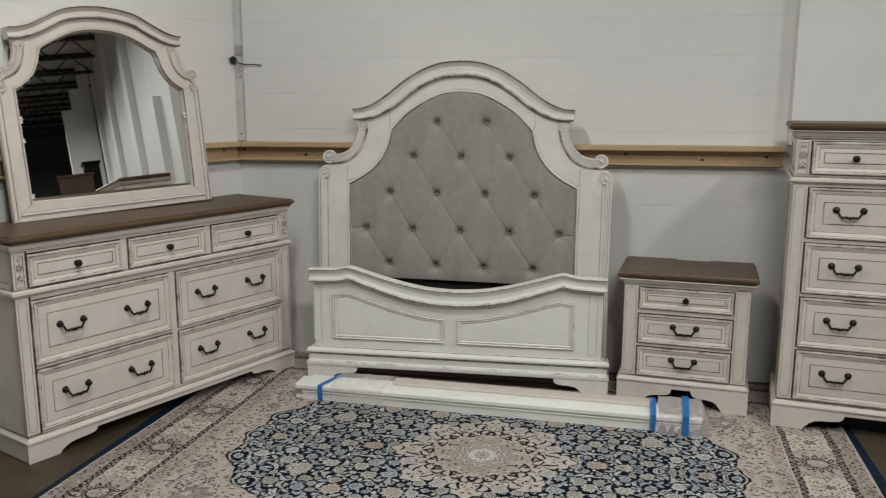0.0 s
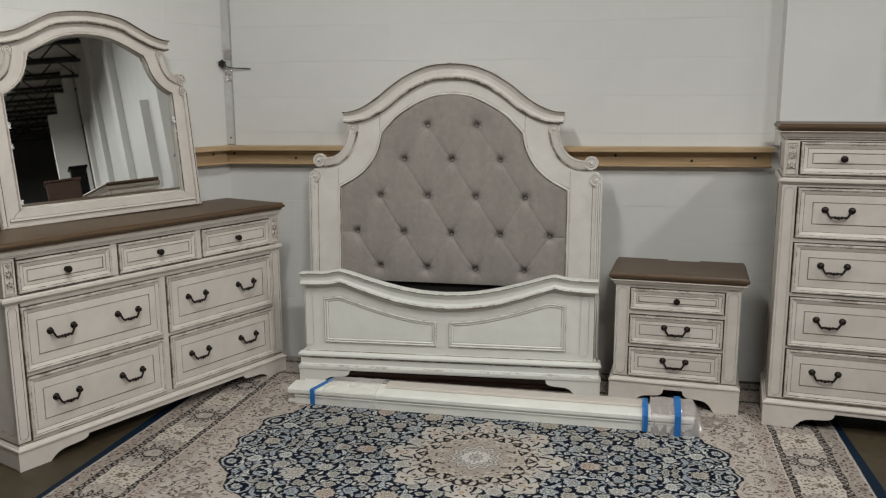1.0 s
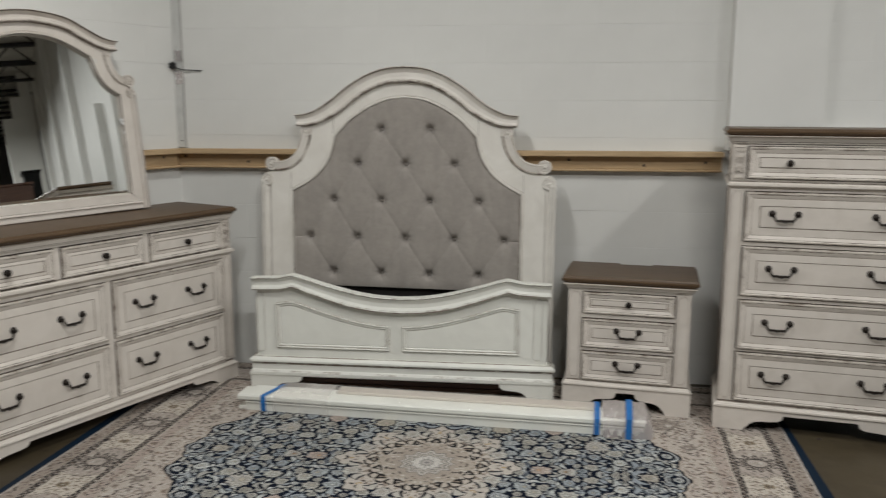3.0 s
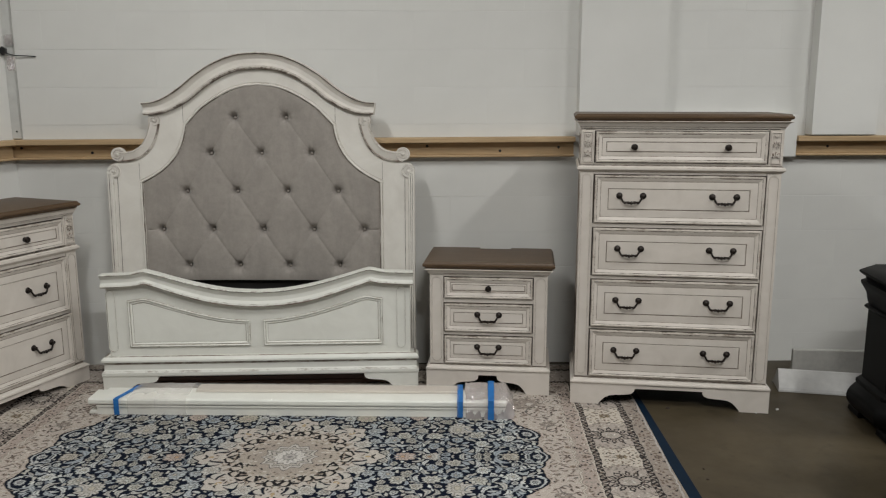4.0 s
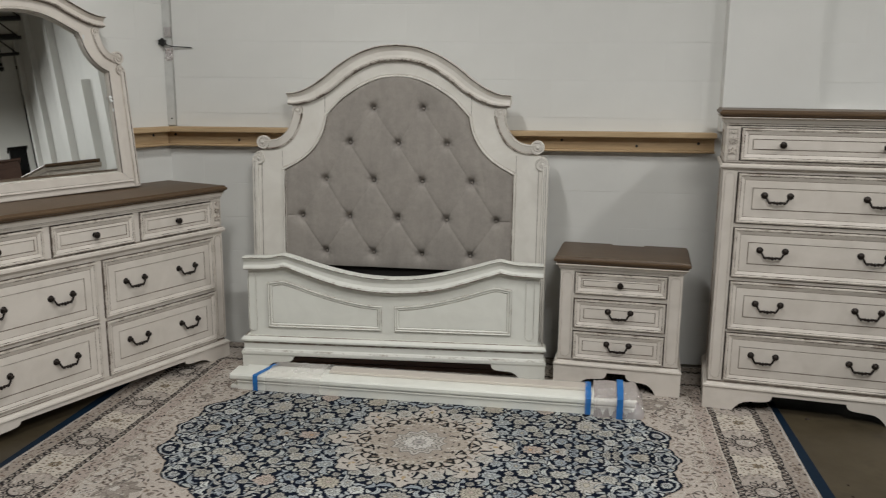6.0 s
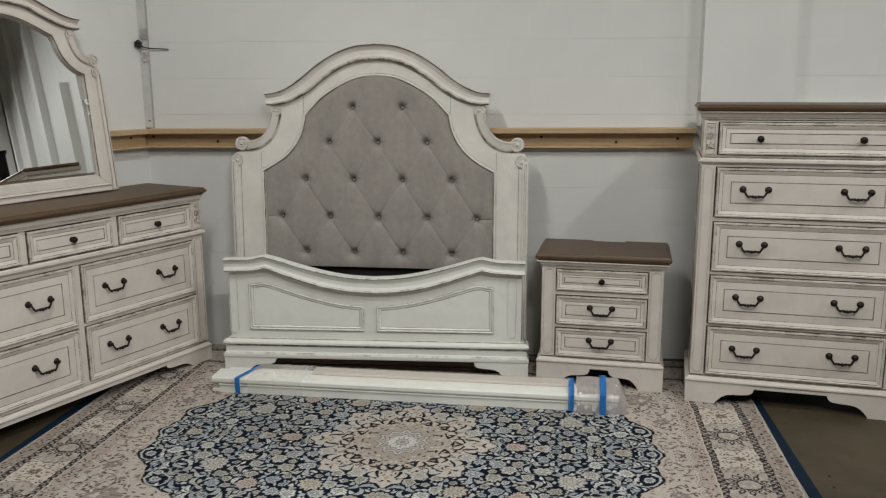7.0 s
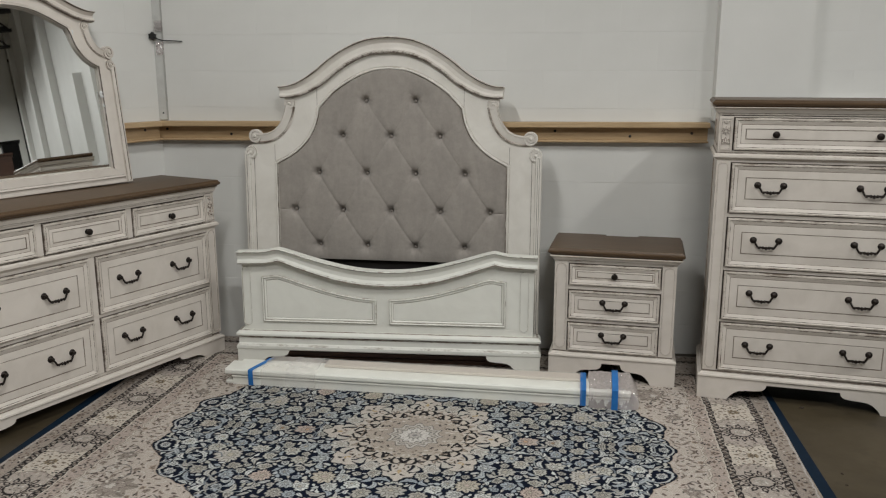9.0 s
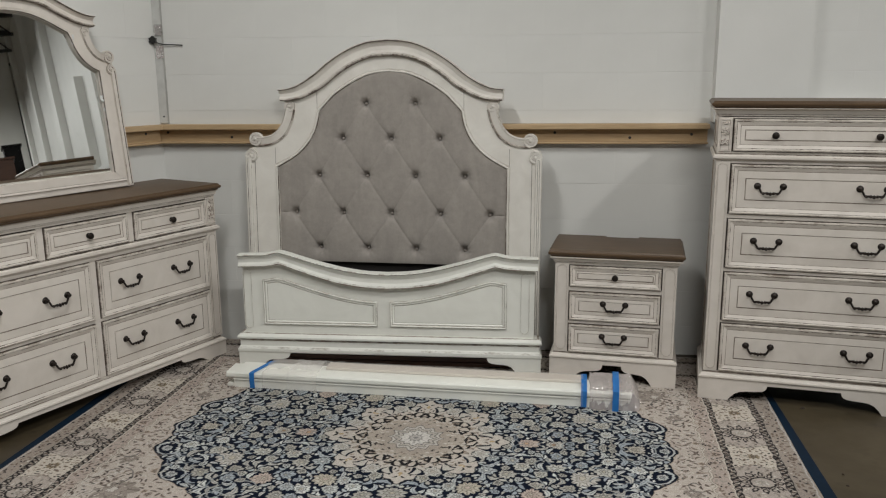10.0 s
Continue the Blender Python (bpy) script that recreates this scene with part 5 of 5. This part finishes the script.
def paint_borders(q, rnd, W, H):
    every = (slice(None), slice(None))
    edge = np.minimum(W - q.X, H - q.Y)
    ink, warm, pale = (0.020, 0.017, 0.018), (0.150, 0.112, 0.088), (0.50, 0.455, 0.395)
    ash = (0.29, 0.255, 0.225)
    q.blend(every, (edge < 0.392) * 1.0, (0.385, 0.325, 0.288))
    q.blend(every, (edge < 0.290) * 1.0, (0.375, 0.330, 0.295))
    q.blend(every, (edge < 0.075) * 1.0, (0.305, 0.260, 0.226))
    for e0, half in ((0.302, 0.0150), (0.0935, 0.0135)):
        q.blend(every, (np.abs(edge - e0) < half) * 1.0, (0.300, 0.266, 0.238))
    q.taken[:] = False
    for along in range(2):
        L, o = ((W, H), (H, W))[along]
        place = (lambda s, e: (s, o - e)) if along == 0 else (lambda s, e: (o - e, s))
        out = math.pi / 2 if along == 0 else 0.0
        # Light panels between the cartouches, with an arched end
        for k in range(5):
            s = 0.46 * k
            if s > L - 0.30:
                continue
            us = q.X if along == 0 else q.Y
            es = (H - q.Y) if along == 0 else (W - q.X)
            arch = 0.118 - 0.035 * np.cos((es - 0.2) / 0.088 * math.pi / 2) - np.abs(us - s)
            band = (es > 0.112) & (es < 0.285)
            q.blend(every, band * np.clip(arch / 0.003 + 1.6, 0, 1), (0.16, 0.135, 0.12))
            q.blend(every, band * np.clip(arch / 0.003, 0, 1), (0.505, 0.455, 0.395))
            x, y = place(s, 0.198)
            q.palmette(x, y, out, 0.034, 8, (0.23, 0.18, 0.125), (0.32, 0.27, 0.21), ink, 0.0, (0.19, 0.14, 0.10), 0.15)
            for b in np.linspace(0, 2 * math.pi, 9)[:-1]:
                q.leaf(x + 0.055 * math.cos(b), y + 0.055 * math.sin(b), b, 0.026, 0.010, warm, None, 0.2, 0, 0.0)
            for _ in range(120):
                x2, y2 = place(s + rnd.uniform(-0.10, 0.10), rnd.uniform(0.120, 0.278))
                q.leaf(x2, y2, out + rnd.choice((-0.5, 0.5)), 0.015, 0.0075, rnd.choice((ink, warm, (0.20, 0.15, 0.12))), None, 0.1, 0, 0.008)
        # Cartouches ringed with black barbs
        for k in range(4):
            s = 0.23 + 0.46 * k
            if s > L - 0.20:
                continue
            x, y = place(s, 0.200)
            q.stem(loop(x, y, 0.052, 0.044, out), 0.0085, ink)
            q.palmette(x, y, out + 1.57, 0.036, 8, (0.40, 0.37, 0.335), (0.34, 0.305, 0.27), (0.25, 0.215, 0.19), None, pale, 0.05)
            for b in np.linspace(0, 2 * math.pi, 13)[:-1]:
                x2, y2 = x + 0.074 * math.cos(b), y + 0.068 * math.sin(b)
                q.stem(loop(x2, y2, 0.0125, 0.0100, b, 10), 0.0062, ink)
                q.leaf(x + 0.092 * math.cos(b), y + 0.085 * math.sin(b), b, 0.016, 0.010, ink)
                q.leaf(x + 0.055 * math.cos(b + 0.26), y + 0.050 * math.sin(b + 0.26), b + 0.26, 0.022, 0.009, ink)
            for side in (-1, 1):
                for e in (0.135, 0.165, 0.235, 0.265):
                    x2, y2 = place(s + side * 0.105 + rnd.uniform(-0.008, 0.008), e)
                    q.leaf(x2, y2, out + side * 1.2, 0.034, 0.012, ash, (0.2, 0.17, 0.15), 0.3 * side)
        # Side borders: brownish buds with dark flecks
        for e0, step, c in ((0.355, 0.092, (0.215, 0.165, 0.135)), (0.038, 0.100, (0.19, 0.145, 0.12))):
            for k in range(int((L - e0) / step) + 1):
                x, y = place(k * step, e0)
                q.palmette(x, y, out + (3.14 if k % 2 else 0), 0.024, 6, c, (0.31, 0.26, 0.22), ink, 0.0)
                for _ in range(22):
                    x2, y2 = place(k * step + rnd.uniform(0, step), e0 + rnd.uniform(-0.029, 0.029))
                    q.leaf(x2, y2, rnd.uniform(0, 6.3), rnd.uniform(0.014, 0.030), 0.0095, rnd.choice((ink, warm, ash, warm)), None, 0.25, 0, 0.005)
        # Guard stripes with black running hooks, and the pale wavering one inside
        for e0, half, per in ((0.302, 0.013, 0.034), (0.0935, 0.012, 0.034)):
            lim = L - e0
            for k in range(int(lim / per) + 1):
                u = k * per
                if u + per > lim + 0.02:
                    continue
                q.stem([place(u + per * f, e0 + half * g) for f, g in ((0, -0.7), (0.25, 0.7), (0.5, 0.7), (0.72, -0.7), (1.0, -0.7))], 0.0092, ink)
                q.stem([place(u + per * 0.42, e0 - half * 0.1), place(u + per * 0.55, e0 + half * 0.4)], 0.006, warm)
        pts = [place(u, 0.392 + 0.006 * math.sin(2 * math.pi * u / 0.075)) for u in np.arange(0, L - 0.385, 0.008)]
        q.stem(pts, 0.010, (0.17, 0.14, 0.125))
        q.stem(pts, 0.006, pale)
    # Fine flecks over the borders and the open field
    q.taken[:] = (edge > 0.295) & (np.hypot(q.X / OVAL_X, q.Y / OVAL_Y) < 1.02)
    for _ in range(1700):
        if rnd.random() < 0.5:
            x, y = rnd.uniform(0, W - 0.01), H - rnd.uniform(0.01, 0.60)
        else:
            x, y = W - rnd.uniform(0.01, 0.60), rnd.uniform(0, H - 0.01)
        q.leaf(x, y, rnd.uniform(0, 6.3), rnd.uniform(0.010, 0.022), rnd.uniform(0.006, 0.009), rnd.choice((ink, (0.11, 0.085, 0.07), pale, (0.55, 0.51, 0.46), (0.20, 0.165, 0.14))), None, 0.2, 0, 0.006)
    for e0, wide, c in ((0.319, 0.0050, pale), (0.3145, 0.0028, ink), (0.288, 0.0034, ink), (0.108, 0.0034, ink), (0.080, 0.0028, ink), (0.0755, 0.0040, ash), (0.006, 0.006, (0.43, 0.405, 0.375))):
        q.blend(every, (np.abs(edge - e0) < wide / 2 + 0.0004) * 0.9, c)


def paint_rug():
    rnd = random.Random(11)
    W, H = RUG_W / 2, RUG_H / 2
    q = Cloth(W, H, 580, 420)
    paint_field(q, rnd, W, H)
    paint_oval(q, rnd)
    paint_star(q, rnd)
    paint_borders(q, rnd, W, H)
    return q


def rug():
    q = paint_rug()
    c = np.concatenate([q.c[:0:-1], q.c], 0)
    c = np.concatenate([c[:, :0:-1], c], 1)
    ny, nx = c.shape[:2]
    xs, ys = np.linspace(-RUG_W / 2, RUG_W / 2, nx), np.linspace(-RUG_H / 2, RUG_H / 2, ny)
    X, Y = np.meshgrid(xs, ys)
    # Uneven wear over the whole pile
    wear = 1 + 0.07 * np.sin(X * 3.1 + 1.3 * np.sin(Y * 2.3)) * np.cos(Y * 4.7 + X) + 0.05 * np.random.RandomState(4).randn(ny, nx)
    c = np.clip(c * wear[..., None] * 1.07, 0, 1)
    # Each knot row bends slightly
    Xw, Yw = X + 0.006 * np.sin(Y * 2.1) + 0.010 * Y * np.abs(X), Y + 0.006 * np.sin(X * 1.7)
    Z = 0.0075 + 0.0008 * np.sin(X * 5 + Y * 3)
    co = np.stack([Xw, Yw, Z], -1).reshape(-1, 3)
    i = np.arange(ny * nx).reshape(ny, nx)
    quads = np.stack([i[:-1, :-1], i[:-1, 1:], i[1:, 1:], i[1:, :-1]], -1).reshape(-1, 4)
    me = bpy.data.meshes.new("woven_face")
    me.vertices.add(len(co))
    me.vertices.foreach_set("co", co.ravel())
    me.loops.add(quads.size)
    me.loops.foreach_set("vertex_index", quads.ravel().astype(np.int32))
    me.polygons.add(len(quads))
    me.polygons.foreach_set("loop_start", np.arange(0, quads.size, 4, dtype=np.int32))
    me.update(calc_edges=True)
    at = me.color_attributes.new("pattern", "FLOAT_COLOR", "POINT")
    at.data.foreach_set("color", np.concatenate([c, np.ones((ny, nx, 1))], -1).ravel().astype(np.float32))
    me.materials.append(WOOL)
    return me


rug_thing = thing("area_rug", pose(RUG_X, RUG_Y, 0, 0, 0, RUG_TURN), "large cream area rug with a navy floral medallion", "rug")
pile = new("woven_face", rug())
pile.parent = rug_thing
part("backing", boxed(-RUG_W / 2, RUG_W / 2, -RUG_H / 2, RUG_H / 2, 0.0005, 0.006, 0.001), plain("rug_backing", (0.3, 0.25, 0.2), 0.9), rug_thing)
for s in (-1, 1):
    a, b = sorted((s * (RUG_W / 2 + 0.002), s * (RUG_W / 2 + 0.053)))
    part("edge_tape", boxed(a, b, -RUG_H / 2 - 0.3, RUG_H / 2 - (0.0 if s < 0 else 0.25), 0.0005, 0.003, 0.0005), RUGTAPE, rug_thing, "dark blue tape along the rug's edge")

# ---- right-hand corner ----
bm = bmesh.new()
loft(bm, [[(u + 0.10 * z, y, z) for y, z in ((0.0, 0.001), (0.0, 0.010), (0.006, 0.022), (0.094, 0.094), (0.104, 0.097), (0.112, 0.092), (0.165, 0.001))] for u in (0.0, 0.62)])
f = link("foam_slab", bm, FOAM)
f.matrix_world = pose(2.00, 4.225, 0, 0, 0, -12.4)
tagged(f, "thick white foam piece with a sloping face on the concrete floor", "foam")
f = link("foam_slab", boxed(0, 0.66, 0, 0.025, 0.001, 0.168, 0.006), SHADED_FOAM)
f.matrix_world = pose(2.16, 4.435, 0, 0, 0, -6)
tagged(f, "foam sheet standing against the wall, greyed for its shade", "foam")

black = thing("black_cabinet", pose(2.585, 3.517, 0, 0, 0, -5.5), "black lacquered cabinet with canted corners and a heavy ogee base", "cabinet")


def canted(o, z, cut=0.10):
    """The cabinet's outline with its corners cut off, moved outwards by o."""
    x, y0, y1 = 0.36 + o, -o, 0.45 + o
    c = cut + o * 0.4
    return [(-x + c, y0, z), (x - c, y0, z), (x, y0 + c, z), (x, y1 - c, z), (x - c, y1, z), (-x + c, y1, z), (-x, y1 - c, z), (-x, y0 + c, z)]


def round_stack(name, rows, label=""):
    bm = bmesh.new()
    loft(bm, [canted(o, z) for o, z in rows])
    return part(name, bm, BLACKWOOD, black, label, True)


round_stack("top", [(0.018, 0.690), (0.022, 0.704), (0.040, 0.716), (0.047, 0.724), (0.047, 0.731), (0.040, 0.736)])
round_stack("frieze", [(0.0, 0.570), (0.006, 0.585), (0.010, 0.605), (0.014, 0.628), (0.026, 0.650), (0.037, 0.670), (0.038, 0.684), (0.028, 0.690)])
round_stack("waist_moulding", [(0.0, 0.545), (0.012, 0.550), (0.017, 0.558), (0.013, 0.566), (0.0, 0.570)])
round_stack("body", [(0.0, 0.200), (0.0, 0.545)])
round_stack("base_moulding", [(0.000, 0.038), (0.026, 0.042), (0.040, 0.054), (0.050, 0.074), (0.053, 0.096), (0.050, 0.116), (0.041, 0.140), (0.029, 0.158), (0.020, 0.170), (0.023, 0.180), (0.021, 0.192), (0.010, 0.202), (0.0, 0.206)])
for sx in (-1, 1):
    for y in (0.04, 0.36):
        bm = bmesh.new()
        cx = sx * 0.320
        loft(bm, [rect(cx - r, cx + r, y - r, y + r, z) for r, z in ((0.056, 0.0), (0.062, 0.008), (0.060, 0.028), (0.052, 0.037))])
        part("foot", bm, BLACKWOOD, black)
tagged(link("black_block", boxed(2.445, 2.52, 3.99, 4.05, 0.737, 0.790, 0.008), BLACKPLASTIC), "small black plastic block lying on the black cabinet", "block")

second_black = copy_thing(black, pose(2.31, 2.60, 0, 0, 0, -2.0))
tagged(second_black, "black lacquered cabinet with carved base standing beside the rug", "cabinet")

# Crumbs on the concrete
for k, (x, y, r, skin, label) in enumerate(((1.340, 4.000, 0.008, GAP, "small black crumb on the concrete floor"), (1.888, 3.973, 0.008, FOAM, "white crumb of foam on the concrete floor"), (1.764, 3.931, 0.006, FOAM, "white crumb of foam on the concrete floor"), (1.300, 3.321, 0.005, GAP, "brown crumb on the concrete floor"), (1.285, 3.225, 0.005, GAP, "brown crumb on the concrete floor"))):
    bm = bmesh.new()
    loft(bm, [[(r * q * (1.5 * math.cos(a) + 0.3 * math.sin(3 * a + k)), r * q * math.sin(a), z * r) for a in [2 * math.pi * j / 8 for j in range(8)]] for q, z in ((0.9, 0.0), (1.0, 0.3), (0.55, 0.8))])
    crumb = tagged(link("crumb", bm, skin), label, "crumb", "crumbs on the floor")
    crumb.matrix_world = pose(x, y, 0.0005, 0, 0, 40 * k)

# ---- far furniture that the mirror shows ----
for x, y, turn, w, d, h, skin, label in ((4.3, 3.82, 90, 0.37, 0.5, 1.85, BROWNWOOD, "reddish brown wooden chest farther along the showroom"), (4.95, 4.05, 90, 0.19, 0.4, 2.07, BLACKWOOD, "tall black cabinet farther along the showroom")):
    far = thing("far_chest", pose(x, y, 0, 0, 0, turn), label, "chest", "far chests")
    part("body", boxed(-w / 2, w / 2, 0, d, 0.08, h - 0.03, 0.004), skin, far)
    part("top", boxed(-w / 2 - 0.02, w / 2 + 0.02, -0.02, d + 0.01, h - 0.029, h, 0.005), skin, far)
    for sx in (-1, 1):
        for sy in (0.05, d - 0.05):
            part("leg", boxed(sx * (w / 2 - 0.04) - 0.03, sx * (w / 2 - 0.04) + 0.03, sy - 0.03, sy + 0.03, 0, 0.08, 0.003), skin, far)

# ---- lamp housings ----
# Every lamp gets the same assumed housing, the added fill lamps too.
for x, y, z, turn, w in LAMPS:
    lamp = thing("strip_light", pose(x, y, z, 0, 0, turn), "assumed ceiling strip light with two glowing tubes", "strip light", "ceiling strip lights")
    part("housing", boxed(-0.62, 0.62, -0.045, 0.045, 0.035, 0.09, 0.01), CHANNEL, lamp)
    for s in (-1, 1):
        bm = bmesh.new()
        tube(bm, [(-0.59, s * 0.07, 0.018), (0.59, s * 0.07, 0.018)], 0.013, 8)
        part("tube", bm, LAMPGLOW, lamp)
        bm = bmesh.new()
        tube(bm, [(s * 0.5, 0.0, 0.09), (s * 0.5, 0.001, WALL_TOP - z + 0.002)], 0.006, 5)
        part("hanger", bm, DARKSTEEL, lamp)

# ---- concrete blocks of the two walls ----
def block_mesh(low, high, deep):
    """A painted block; low and high: how wide its joints stay open, deep: how far the paint leaves them sunk."""
    bm = bmesh.new()
    L, H = BLOCK_LONG, COURSE
    loft(bm, [[(x0, y, z0), (x1, y, z0), (x1, y, z1), (x0, y, z1)] for x0, x1, z0, z1, y in ((0, L, 0.0002, H - 0.0002, deep), (0.0001, L - 0.0001, 0.0003 + low * 0.3, H - 0.0003 - high * 0.3, deep * 0.4), (0.0012, L - 0.0012, 0.0004 + low, H - 0.0004 - high, 0.0))], [0, 0], (False, True))
    me = bpy.data.meshes.new("block")
    bmesh.ops.recalc_face_normals(bm, faces=bm.faces)
    bm.to_mesh(me)
    bm.free()
    me.materials.append(BLOCK)
    return me


BLOCK_MESHES = [block_mesh(*p) for p in ((0.0024, 0.0024, 0.0011), (0.0006, 0.0026, 0.0009), (0.0026, 0.0006, 0.0009), (0.0012, 0.0012, 0.0006), (0.0030, 0.0030, 0.0008))]


def lay(parent, x0, x1, low, high):
    rnd = random.Random(41)
    row = 0
    z = COURSE_FOOT - COURSE
    while z < high:
        if z >= low:
            x = x0 - (BLOCK_LONG / 2 if row % 2 else 0.0)
            while x < x1:
                ob = new("block", rnd.choice(BLOCK_MESHES))
                ob.parent = parent
                ob.location = (x, 0, z)
                x += BLOCK_LONG
        z += COURSE
        row += 1


back_blocks = thing("block_courses", pose(0, WALL_Y, 0), "white painted concrete block courses", "wall", kind="structure")
lay(back_blocks, CORNER[0], 3.6, -0.1, 2.3)
left_blocks = thing("block_courses", pose(*CORNER, 0, 0, 0, LEFT_TURN), "white painted concrete block courses beside the dresser", "wall", kind="structure")
lay(left_blocks, -7 * BLOCK_LONG, -0.01, -0.1, 2.3)
